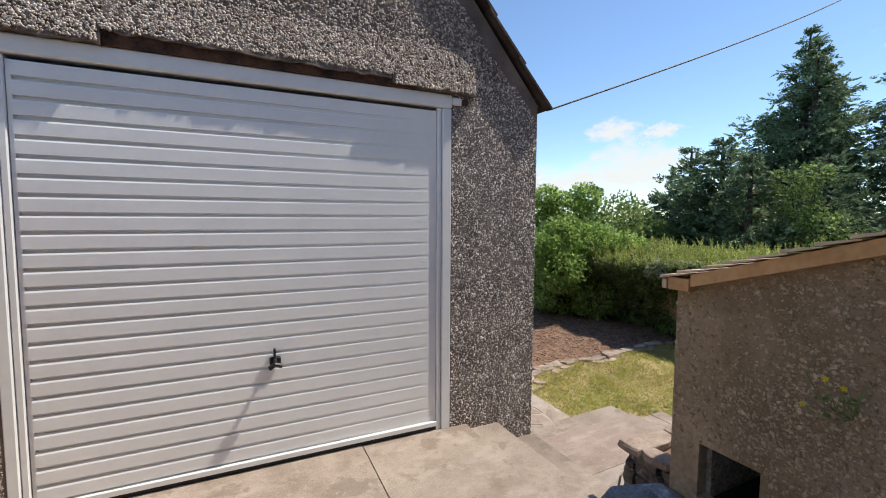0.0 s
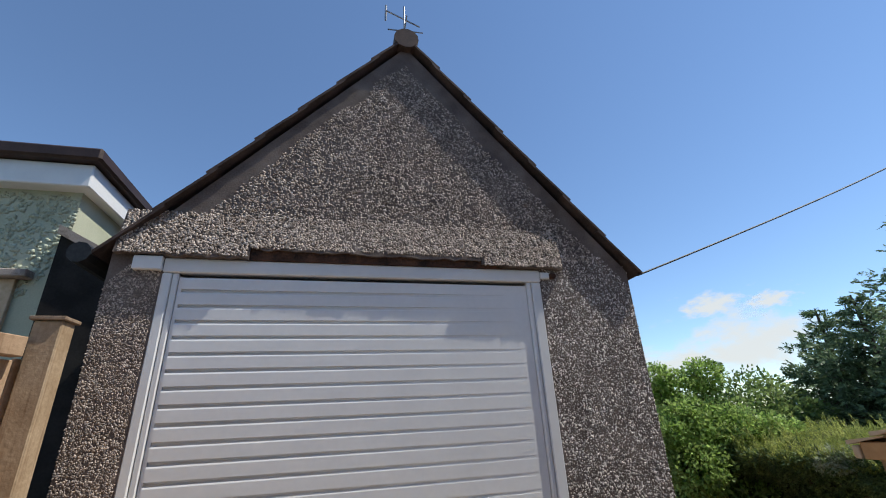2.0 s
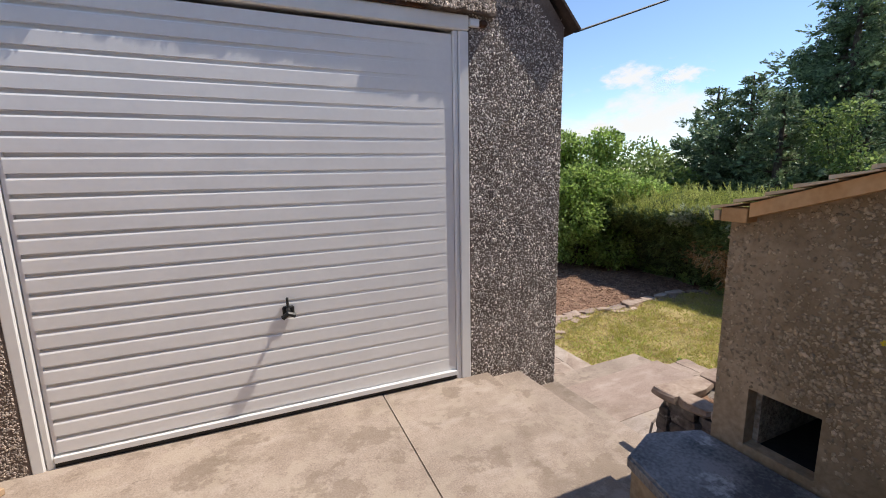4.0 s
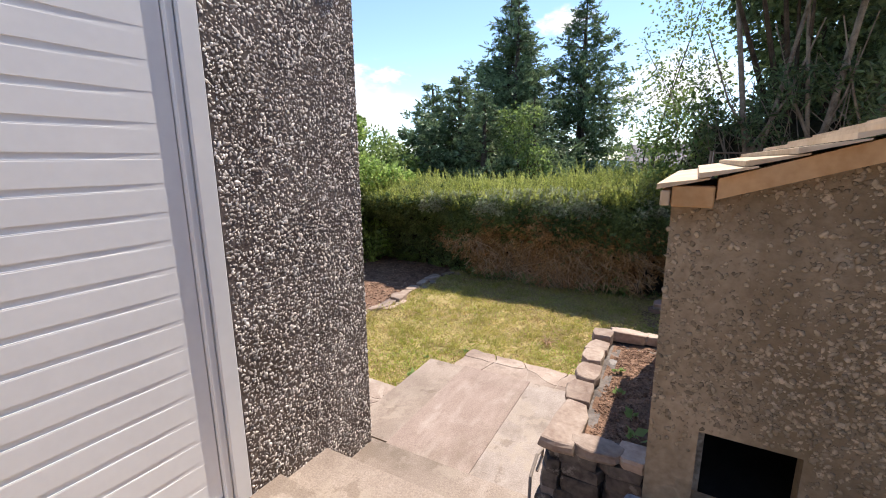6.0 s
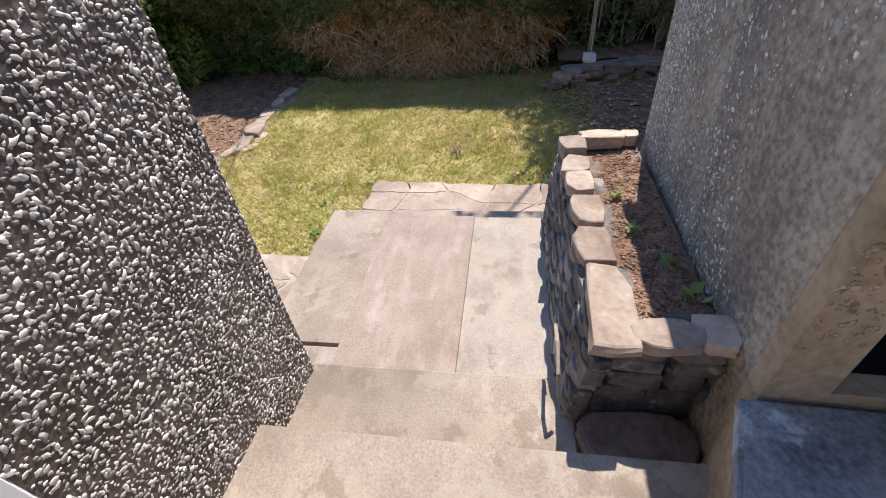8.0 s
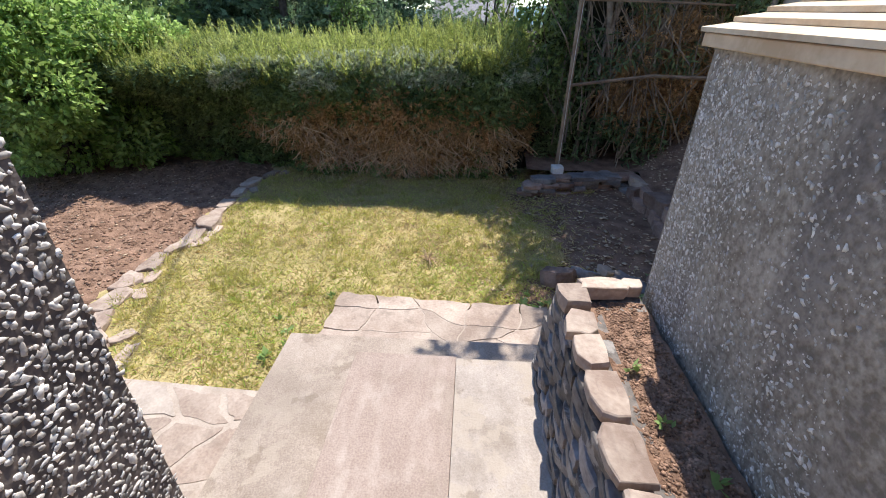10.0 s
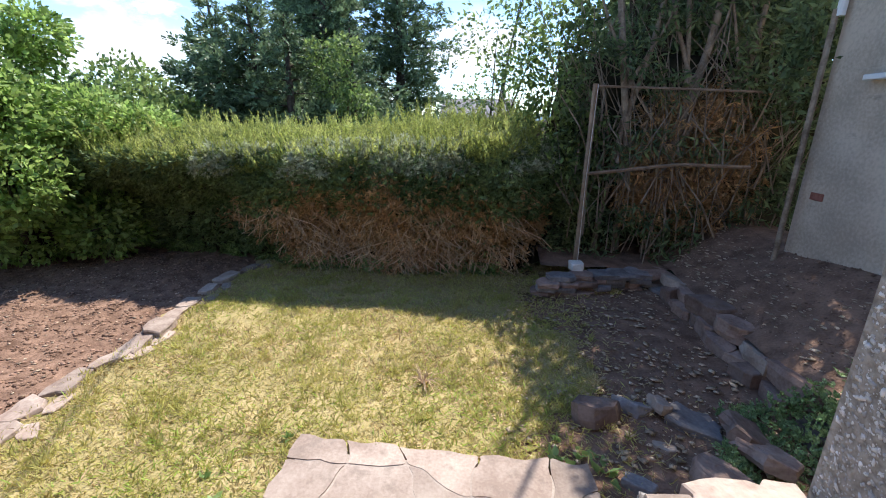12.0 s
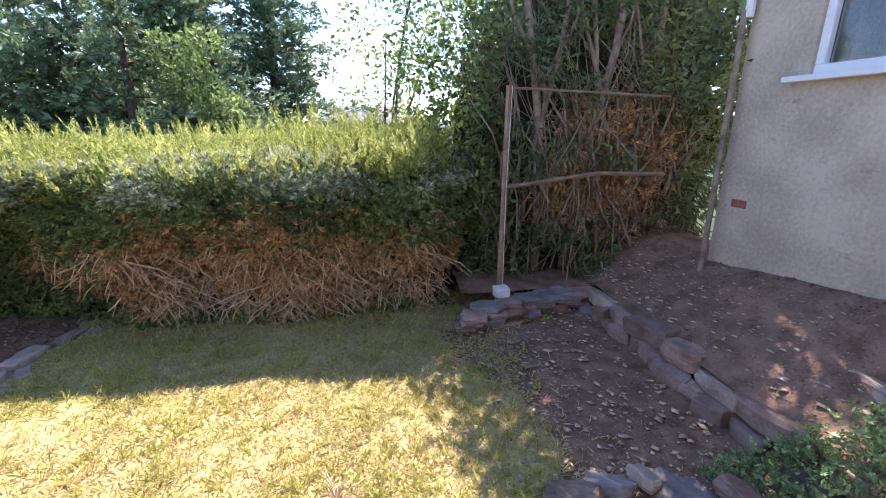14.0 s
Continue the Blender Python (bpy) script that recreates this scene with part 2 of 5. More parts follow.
stained("house", (0.33, 0.27, 0.215), 1.2, 0.50, 0.70, 0.6, (1, 1, 0.6), seed=9)
stained("house", (0.24, 0.20, 0.165), 6.5, 0.60, 0.70, 0.5, (0.6, 0.6, 1.6), seed=7)
stained("plinth", (0.55, 0.56, 0.57), 4.2, 0.55, 0.62, 0.7, seed=1)
stained("plinth", (0.16, 0.12, 0.08), 3.0, 0.55, 0.68, 0.7, seed=5)
stained("wallstone", (0.34, 0.31, 0.285), 11, 0.57, 0.64, 0.75, seed=3)
stained("mortar", (0.10, 0.075, 0.05), 1.4, 0.50, 0.70, 0.5, seed=2)
for key in ("fence", "post", "greywood"):
    stained(key, (0.20, 0.12, 0.065), 7, 0.50, 0.66, 0.55, (5, 5, 0.35), seed=3)
for key in ("concrete", "concrete_pale"):
    stained(key, (0.40, 0.33, 0.265), 5.5, 0.53, 0.57, 0.6, seed=21)
    stained(key, (0.185, 0.14, 0.105), 4.5, 0.56, 0.61, 0.5, seed=27)
    stained(key, (0.16, 0.125, 0.10), 0.8, 0.52, 0.66, 0.4, seed=31)
stained("flag", (0.20, 0.155, 0.125), 7, 0.52, 0.66, 0.5, seed=6)
glass = bpy.data.materials.new("window_glass")
glass.use_nodes = True
gb = glass.node_tree.nodes["Principled BSDF"]
gb.inputs["Base Color"].default_value = (0.9, 0.95, 0.95, 1)
gb.inputs["Roughness"].default_value = 0.02
gb.inputs["Transmission Weight"].default_value = 1.0
gb.inputs["IOR"].default_value = 1.45
# clouds: sunlight put in as glow, thinning out towards ragged rims
cn = M["cloud"].node_tree
cn.nodes.clear()
c_tc, c_noise, c_grad = cn.nodes.new("ShaderNodeTexCoord"), cn.nodes.new("ShaderNodeTexNoise"), cn.nodes.new("ShaderNodeTexGradient")
c_grad.gradient_type = "SPHERICAL"
c_noise.inputs["Scale"].default_value, c_noise.inputs["Detail"].default_value, c_noise.inputs["Roughness"].default_value = 2.6, 8, 0.58
c_shift = cn.nodes.new("ShaderNodeVectorMath")
c_info = cn.nodes.new("ShaderNodeObjectInfo")
cn.links.new(c_tc.outputs["Object"], c_shift.inputs[0])
cn.links.new(c_info.outputs["Location"], c_shift.inputs[2])
cn.links.new(c_shift.outputs[0], c_noise.inputs["Vector"])
cn.links.new(c_tc.outputs["Object"], c_grad.inputs["Vector"])
c_add, c_rng = cn.nodes.new("ShaderNodeMath"), cn.nodes.new("ShaderNodeMapRange")
c_add.operation = "MULTIPLY_ADD"
c_add.inputs[1].default_value = 0.55
cn.links.new(c_grad.outputs["Fac"], c_add.inputs[0])
cn.links.new(c_noise.outputs["Fac"], c_add.inputs[2])
c_rng.interpolation_type = "SMOOTHSTEP"
c_rng.inputs["From Min"].default_value, c_rng.inputs["From Max"].default_value, c_rng.inputs["To Max"].default_value = 0.60, 0.98, 0.92
cn.links.new(c_add.outputs[0], c_rng.inputs["Value"])
c_em, c_tr, c_mix, c_out = cn.nodes.new("ShaderNodeEmission"), cn.nodes.new("ShaderNodeBsdfTransparent"), cn.nodes.new("ShaderNodeMixShader"), cn.nodes.new("ShaderNodeOutputMaterial")
c_em.inputs["Color"].default_value, c_em.inputs["Strength"].default_value = (0.95, 0.98, 1.0, 1), 0.62
cn.links.new(c_rng.outputs[0], c_mix.inputs[0])
cn.links.new(c_tr.outputs[0], c_mix.inputs[1])
cn.links.new(c_em.outputs[0], c_mix.inputs[2])
cn.links.new(c_mix.outputs[0], c_out.inputs["Surface"])
M["glass"] = glass


# ---- building helpers ----
def link(ob, parent=None):
    if parent is not None:
        ob.parent = parent
    return ob


def part(name, bm, mat, parent=None, label="", smooth=False):
    me = bpy.data.meshes.new(name)
    bm.to_mesh(me)
    bm.free()
    me.materials.append(M[mat])
    if smooth:
        me.polygons.foreach_set("use_smooth", [True] * len(me.polygons))
    ob = link(new(name, me), parent)
    return tagged(ob, label)


def empty(name, label, category, group="", kind=""):
    ob = new(name)
    ob.empty_display_size = 0.1
    return tagged(ob, label, category, group, kind)


def raw(name, verts, faces, mat, parent=None, label="", smooth=False):
    """A mesh from numpy arrays; faces all have the same number of corners."""
    verts, faces = np.asarray(verts, dtype=np.float32), np.asarray(faces, dtype=np.int32)
    me = bpy.data.meshes.new(name)
    k = faces.shape[1]
    me.vertices.add(len(verts))
    me.vertices.foreach_set("co", verts.ravel())
    me.loops.add(faces.size)
    me.loops.foreach_set("vertex_index", faces.ravel())
    me.polygons.add(len(faces))
    me.polygons.foreach_set("loop_start", np.arange(0, faces.size, k, dtype=np.int32))
    me.polygons.foreach_set("loop_total", np.full(len(faces), k, dtype=np.int32))
    if smooth:
        me.polygons.foreach_set("use_smooth", np.ones(len(faces), dtype=bool))
    me.update(calc_edges=True)
    me.validate()
    me.materials.append(M[mat])
    return tagged(link(new(name, me), parent), label)


def box(x0, x1, y0, y1, z0, z1, bevel=0.0, bm=None, segs=1):
    out = bm or bmesh.new()
    got = bmesh.ops.create_cube(out, size=1.0)["verts"]
    for v in got:
        v.co = Vector((x0 + (v.co.x + 0.5) * (x1 - x0), y0 + (v.co.y + 0.5) * (y1 - y0), z0 + (v.co.z + 0.5) * (z1 - z0)))
    if bevel:
        edges = list({e for v in got for e in v.link_edges})
        bmesh.ops.bevel(out, geom=edges, offset=bevel, segments=segs, affect="EDGES", profile=0.6)
    return out


def prism(points, z0, z1, bm=None):
    """Upright prism over a plan polygon (counter-clockwise)."""
    out = bm or bmesh.new()
    low = [out.verts.new((x, y, z0)) for x, y in points]
    top = [out.verts.new((x, y, z1)) for x, y in points]
    out.faces.new(top)
    out.faces.new(low[::-1])
    n = len(points)
    for i in range(n):
        out.faces.new((low[i], low[(i + 1) % n], top[(i + 1) % n], top[i]))
    return out


def extrude_y(points, y0, y1, bm=None):
    """Prism of an x-z outline along y."""
    out = bm or bmesh.new()
    a = [out.verts.new((x, y0, z)) for x, z in points]
    b = [out.verts.new((x, y1, z)) for x, z in points]
    out.faces.new(a)
    out.faces.new(b[::-1])
    n = len(points)
    for i in range(n):
        out.faces.new((a[(i + 1) % n], a[i], b[i], b[(i + 1) % n]))
    return out


def tube(points, radius, sides=6, bm=None, taper=None):
    out = bm or bmesh.new()
    pts = [Vector(p) for p in points]
    rings = []
    for i, p in enumerate(pts):
        d = (pts[min(i + 1, len(pts) - 1)] - pts[max(i - 1, 0)]).normalized()
        side = d.cross(Vector((0.13, 0.31, 0.94))).normalized()
        up = side.cross(d)
        r = radius if taper is None else radius + (taper - radius) * i / (len(pts) - 1)
        rings.append([out.verts.new(p + (side * math.cos(a) + up * math.sin(a)) * r) for a in (2 * math.pi * k / sides for k in range(sides))])
    for r0, r1 in zip(rings, rings[1:]):
        for k in range(sides):
            out.faces.new((r0[k], r0[(k + 1) % sides], r1[(k + 1) % sides], r1[k]))
    out.faces.new(rings[0][::-1])
    out.faces.new(rings[-1])
    return out


def stone_bm(lx, ly, lz, seed, ragged=0.13):
    """A broken slab of stone with uneven faces and worn rims, its base at z = 0."""
    rnd = random.Random(seed)
    sides = 10
    ring = []
    for k in range(sides):
        a = 2 * math.pi * (k + rnd.uniform(-0.28, 0.28)) / sides
        c, d = math.cos(a), math.sin(a)
        r = (1 / max(abs(c), abs(d))) ** 1.0 * rnd.uniform(1 - ragged, 1.02)
        ring.append((c * r * lx / 2, d * r * ly / 2))
    bm = bmesh.new()
    tilt_x, tilt_y = rnd.uniform(-0.1, 0.1), rnd.uniform(-0.1, 0.1)
    small = min(lx, ly)
    rows = []
    for f, sc in ((0, 0.93), (0.35, rnd.uniform(0.97, 1.02)), (0.72, rnd.uniform(0.97, 1.01)), (0.93, 0.975), (1.0, 0.92), (1.0, 0.5)):
        row = []
        for x, y in ring:
            p = Vector((x * sc, y * sc, lz * f))
            v = noise.noise_vector(Vector((x * 9 + seed % 97, y * 9, f * 3.1))) * 0.07 * small
            w = 1.0 if f < 1 else 0.7
            row.append(bm.verts.new((p.x + v.x * w, p.y + v.y * w, p.z + (f > 0) * (v.z * 0.9 * min(1.0, lz / small * 2) + lz * f * (tilt_x * 2 * x / lx + tilt_y * 2 * y / ly)))))
        rows.append(row)
    for a, b in zip(rows, rows[1:]):
        for k in range(sides):
            bm.faces.new((a[k], a[(k + 1) % sides], b[(k + 1) % sides], b[k]))
    bm.faces.new(rows[-1])
    bm.faces.new(rows[0][::-1])
    return bm


def stone(name, x, y, z, lx, ly, lz, turn, seed, mat, label, category="stone", parent=None, group="", tilt=0.0, ragged=0.13):
    bm = stone_bm(lx, ly, lz, seed, ragged)
    bmesh.ops.transform(bm, matrix=pose(x, y, z, tilt, tilt * 0.6, turn), verts=bm.verts)
    ob = part(name, bm, mat, parent, label if parent is None else "")
    if parent is None:
        tagged(ob, label, category, group)
    return ob


def unit(v):
    return v / np.maximum(np.linalg.norm(v, axis=1, keepdims=True), 1e-9)


def leaf_mesh(centres, direction, length, width, rng, fold=0.25):
    """Folded diamond leaves: two quads each. direction: unit vectors along the leaf."""
    n = len(centres)
    side = unit(np.cross(direction, unit(rng.normal(size=(n, 3)))))
    up = np.cross(side, direction)
    L, W = np.reshape(length, (-1, 1)), np.reshape(width, (-1, 1))
    base, tip = centres, centres + direction * L
    mid = centres + direction * L * 0.45
    v = np.stack([base, mid + side * W + up * W * fold, tip, mid - side * W + up * W * fold], axis=1).reshape(-1, 3)
    i = np.arange(n)[:, None] * 4
    return v, np.concatenate([i + np.array([[0, 1, 2]]), i + np.array([[0, 2, 3]])], axis=1).reshape(-1, 3)


def sprays(name, centres, direction, size, mat, parent, rng, label="", leaflets=7, width=0.09, ratio=1.0):
    """Feathery flat sprays: a midrib direction with narrow leaflets on both sides."""
    n = len(centres)
    side = unit(np.cross(direction, unit(rng.normal(size=(n, 3)))))
    size = np.reshape(size, (-1, 1))
    cs, ds, ls = [], [], []
    for k in range(leaflets):
        s = 0 if k == leaflets - 1 else (1 if k % 2 else -1)
        f = k / leaflets
        cs.append(centres + direction * size * f * 0.75)
        ds.append(unit(direction + side * s * 0.75 + rng.normal(size=(n, 3)) * 0.12))
        ls.append(size * (0.62 - 0.3 * f) * ratio)
    c, d, ln = np.concatenate(cs), np.concatenate(ds), np.concatenate(ls)
    v, f = leaf_mesh(c, d, ln, ln * width * 2, rng)
    return tagged(raw(name, v, f, mat, parent, label), kind="stuff")


PEB = np.array([[1, 0, 0], [-1, 0, 0], [0, 1, 0], [0, -1, 0], [0, 0, 1], [0, 0, -1]], dtype=float)
PEBF = np.array([[0, 2, 4], [2, 1, 4], [1, 3, 4], [3, 0, 4], [2, 0, 5], [1, 2, 5], [3, 1, 5], [0, 3, 5]])


def halved(verts, faces, bulge):
    """Each triangle split in four, the new corners pushed outwards."""
    v, f, seen = [tuple(p) for p in verts], [], {}

    def middle(a, b):
        k = (min(a, b), max(a, b))
        if k not in seen:
            seen[k] = len(v)
            v.append(tuple((np.array(v[a]) + np.array(v[b])) * 0.5 * bulge))
        return seen[k]

    for a, b, c in faces:
        p, q, r = middle(a, b), middle(b, c), middle(c, a)
        f += [(a, p, r), (p, b, q), (r, q, c), (p, q, r)]
    return np.array(v), np.array(f)


ROUND, ROUNDF = halved(PEB, PEBF, 1.28)


def blobs(name, centres, size, mat, parent, rng, flat=0.6, label="", long=1.7, axes=None, rounded=False, uneven=0.2):
    """Small stones, rounded or rough; axes: (u, v, n) directions for stones lying in a wall."""
    n = len(centres)
    ang = rng.uniform(0, 2 * np.pi, n)
    u, v, w = axes if axes else (np.array([1.0, 0, 0]), np.array([0, 1.0, 0]), np.array([0, 0, 1.0]))
    a = np.cos(ang)[:, None] * u + np.sin(ang)[:, None] * v
    b = -np.sin(ang)[:, None] * u + np.cos(ang)[:, None] * v
    s = np.reshape(size, (-1, 1))
    lo = s * rng.uniform(0.9, long, (n, 1))
    shape, tris = (ROUND, ROUNDF) if rounded else (PEB, PEBF)
    jit = rng.uniform(1 - uneven, 1 + uneven, (n, len(shape), 1))
    p = shape[None] * jit
    verts = centres[:, None] + p[:, :, 0:1] * (a * lo)[:, None] + p[:, :, 1:2] * (b * s)[:, None] + p[:, :, 2:3] * (w[None] * s * flat)[:, None]
    faces = (np.arange(n)[:, None, None] * len(shape) + tris[None]).reshape(-1, 3)
    return tagged(raw(name, verts.reshape(-1, 3), faces, mat, parent, label, smooth=True), kind="stuff")


def sheet(name, x0, x1, y0, y1, step, height, mat, label="", kind="structure", category="", parent=None):
    nx, ny = max(2, int((x1 - x0) / step) + 1), max(2, int((y1 - y0) / step) + 1)
    xs, ys = np.linspace(x0, x1, nx), np.linspace(y0, y1, ny)
    v = np.array([(x, y, height(x, y)) for y in ys for x in xs])
    i = np.arange(nx * ny).reshape(ny, nx)
    f = np.stack([i[:-1, :-1], i[:-1, 1:], i[1:, 1:], i[1:, :-1]], axis=-1).reshape(-1, 4)
    return tagged(raw(name, v, f, mat, parent, "", smooth=True), label, category, "", kind)


def rough_at(x, y, scale, amp, seed=0.0):
    return amp * (noise.noise(Vector((x * scale, y * scale, seed))) + 0.5 * noise.noise(Vector((x * scale * 2.7, y * scale * 2.7, seed + 9))))


def turned(x, y, degrees):
    return Matrix.Translation((x, y, 0)) @ pose(0, 0, 0, 0, 0, degrees) @ Matrix.Translation((-x, -y, 0))


GARDEN = turned(1.66, -1.34, 0.6)
PLANT = turned(1.79, -1.0, 2.2)

# ---- ground ----
def far_ground(x, y):
    d = math.hypot(x - 3, y)
    return -0.95 - 0.06 * max(0.0, min(d - 9, 150)) + rough_at(x, y, 0.02, min(2.0, max(0.0, d - 12) * 0.03))


bmg = bmesh.new()
rings, spokes = [0, 4, 8, 12, 18, 28, 45, 70, 110, 180, 300, 600, 1200, 2500], 48
prev = None
for r in rings:
    cur = [bmg.verts.new((3 + r * math.cos(2 * math.pi * k / spokes), r * math.sin(2 * math.pi * k / spokes), far_ground(3 + r * math.cos(2 * math.pi * k / spokes), r * math.sin(2 * math.pi * k / spokes)))) for k in range(spokes if r else 1)]
    if prev:
        for k in range(spokes):
            a, b = cur[k], cur[(k + 1) % spokes]
            if len(prev) == 1:
                bmg.faces.new((prev[0], a, b))
            else:
                bmg.faces.new((prev[k], a, b, prev[(k + 1) % spokes]))
    prev = cur
tagged(part("ground", bmg, "ground", None, "", True), "rough green ground falling away beyond the garden", "ground", kind="structure")


def lawn_z(x, y):
    return -0.755 + rough_at(x, y, 0.9, 0.02, 3) + 0.05 * max(0.0, min(1.0, (-0.9 - y) / 0.6))


def lawn_edge(x):
    """y of the stone edging beside the soil bed."""
    return 2.27 if x > 3.9 else 1.6 + (x - 3.0) * 0.74


def lawn_top(x, y):
    bare = (-0.95 - y) / 0.35 + 3.2 * noise.noise(Vector((x * 0.9, y * 0.9, 21))) + 0.6 * noise.noise(Vector((x * 4, y * 4, 22)))
    bed = (y - lawn_edge(x)) * 8
    return lawn_z(x, y) - 0.035 * max(0.0, min(1.0, max(bare, bed)))


sheet("lawn", 2.985, 7.6, -1.7, 2.5, 0.06, lawn_top, "turf", "short dry yellow-green lawn with shaded edge", category="lawn")
sheet("bare_ground", 2.985, 7.0, -2.6, -0.3, 0.08, lambda x, y: lawn_z(x, y) - 0.016 + rough_at(x, y, 4, 0.008, 2), "shaded_ground_soil", "bare trodden soil beside the lawn", category="soil")
sheet("soil_bed", 2.985, 7.8, 1.5, 8.0, 0.1, lambda x, y: -0.785 + rough_at(x, y, 2.5, 0.035, 5) + 0.05 * min(1, max(0, y - 2.3)), "soil", "bare red-brown soil bed beside the lawn", category="soil bed")


def bank_z(x, y):
    up = min(1.0, max(0.0, (-2.45 - y) / 0.7))
    return -0.52 + up * (0.42 + 0.14 * min(1.0, max(0.0, (6.1 - x) / 1.3))) + rough_at(x, y, 2.2, 0.035, 7)


sheet("soil_bank", 3.0, 9.0, -3.6, -2.42, 0.1, bank_z, "shaded_ground_soil", "raised bare soil bank against the house wall", category="soil bed")
sheet("soil_corner", 6.62, 9.0, -2.45, -1.1, 0.1, lambda x, y: -0.53 + rough_at(x, y, 2.2, 0.03, 7), "shaded_ground_soil", "shaded soil behind the stacked stones", category="soil bed")

# ---- paving and steps ----
DRIVE, STEP, MID, LOW, FLAG = -0.058, -0.26, -0.31, -0.52, -0.68
tagged(part("driveway", prism([(-6, -9), (0.56, -9), (0.547, 0.06), (-6, 0.06)], -1.1, DRIVE), "concrete"), "worn pinkish concrete driveway before the garage door", "driveway", kind="structure")
tagged(part("driveway_slab", prism([(0.566, -9), (1.30, -9), (1.30, 0.06), (0.555, 0.06)], -1.1, DRIVE - 0.002), "concrete"), "worn pinkish concrete slab beside a narrow joint", "driveway", kind="structure")
tagged(part("driveway_joint", prism([(0.56, -9), (0.566, -9), (0.555, 0.06), (0.547, 0.06)], -1.1, DRIVE - 0.01), "shed_side"), "dirty joint between the driveway slabs", "driveway", kind="structure")
tagged(part("driveway_edge", prism([(1.30, -9), (1.615, -1.3), (1.555, 0.06), (1.30, 0.06)], -1.1, DRIVE - 0.045), "concrete"), "lower worn concrete strip at the driveway edge", "driveway", kind="structure")
steps = empty("garden_steps", "worn concrete steps from the driveway to the lawn", "steps")
part("step", box(1.5, 1.925, -1.0, 0.04, -1.0, STEP, 0.012), "concrete", steps)
part("step", box(1.93, 2.99, -0.5695, -0.06, -1.0, MID, 0.0015), "concrete_red", steps)
part("step", box(1.93, 2.98, -1.0, -0.571, -1.0, MID - 0.001, 0.0015), "concrete_pale", steps)
part("step", box(1.6, 1.84, -1.36, -1.003, -1.0, STEP - 0.012, 0.006), "concrete_pale", steps)
part("step", prism([(2.99, -1.05), (3.34, -1.05), (3.34, 0.45), (2.21, 0.45), (2.21, -0.058), (2.99, -0.058)], -1.0, LOW), "concrete", steps)
part("step", box(1.9, 2.185, -0.06, 0.42, -1.0, LOW + 0.01, 0.01), "concrete_pale", steps)
steps.matrix_world = turned(1.575, -0.53, 2.5)

# ---- garage ----
GX0, GX1, GY, EAVE, APX, APZ = -1.42, 1.87, -0.012, 2.24, 0.26, 4.12
garage = empty("garage", "small pebbledash garage with white up-and-over door and tiled gable roof", "garage")
front = bmesh.new()
for pts in ([(GX0, -1.0), (-1.15, -1.0), (-1.15, 2.22), (GX0, 2.22)], [(1.17, -1.0), (GX1, -1.0), (GX1, 2.22), (1.17, 2.22)], [(GX0, 2.22), (GX1, 2.22), (GX1, EAVE), (APX, APZ), (GX0, EAVE)]):
    extrude_y(pts, GY, 0.17, front)
wall = part("front_wall", front, "mortar", garage)
part("side_wall", box(GX1 - 0.22, GX1, 0.17, 5.2, -1.0, EAVE), "mortar", garage)
part("side_wall", box(GX0, GX0 + 0.22, 0.17, 5.2, -1.0, EAVE), "mortar", garage)
part("back_wall", extrude_y([(GX0, -1.0), (GX1, -1.0), (GX1, EAVE), (APX, APZ), (GX0, EAVE)], 5.2, 5.42), "mortar", garage)


def garage_inside(x, z):
    """Signed room to the gable's sloping verge."""
    if x < APX:
        return EAVE + (x - GX0) * (APZ - EAVE) / (APX - GX0) - z
    return EAVE + (GX1 - x) * (APZ - EAVE) / (GX1 - APX) - z


def pebbles(count, x0, x1, z0, z1, seed, s0, s1, mat="pebble", rounded=False):
    rng = np.random.default_rng(seed)
    x, z = rng.uniform(x0, x1, count), rng.uniform(z0, z1, count)
    ok = np.array([garage_inside(a, b) > 0.17 - 0.1 * noise.noise(Vector((a * 3, b * 3, 2))) and not (-1.16 < a < 1.18 and b < 2.30) for a, b in zip(x, z)])
    x, z = x[ok], z[ok]
    c = np.stack([x, np.full_like(x, GY - 0.001), z], axis=1)
    return blobs("pebbledash", c, rng.uniform(s0, s1, len(c)), mat, wall, rng, 0.42, axes=(np.array([1.0, 0, 0]), np.array([0, 0, 1.0]), np.array([0, -1.0, 0])), rounded=rounded)


rng = np.random.default_rng(1)
gx, gz = np.meshgrid(np.arange(1.18, GX1, 0.0118), np.arange(-0.3, 2.35, 0.0118))
x, z = gx.ravel() + rng.uniform(-0.0055, 0.0055, gx.size), gz.ravel() + rng.uniform(-0.0055, 0.0055, gx.size)
ok = (rng.uniform(0, 1, len(x)) < 0.9) & np.array([garage_inside(p, q) > 0.12 for p, q in zip(x, z)])
c = np.stack([x[ok], np.full(ok.sum(), GY - 0.001), z[ok]], axis=1)
blobs("pebbledash", c, 0.0022 + 0.0043 * rng.uniform(0, 1, len(c)) ** 1.5, "pebble", wall, rng, 0.28, long=2.1, axes=(np.array([1.0, 0, 0]), np.array([0, 0, 1.0]), np.array([0, -1.0, 0])), rounded=True, uneven=0.42)
pebbles(11000, GX0, -1.15, -0.1, 2.3, 2, 0.0028, 0.0055, "dullpebble")
pebbles(34000, GX0, GX1, 2.3, APZ, 3, 0.0045, 0.0085, "dullpebble")

# right-hand wall edge stones turn the corner
rng = np.random.default_rng(4)
c = np.stack([np.full(2500, GX1 + 0.001), rng.uniform(GY, 1.2, 2500), rng.uniform(-0.5, 2.3, 2500)], axis=1)
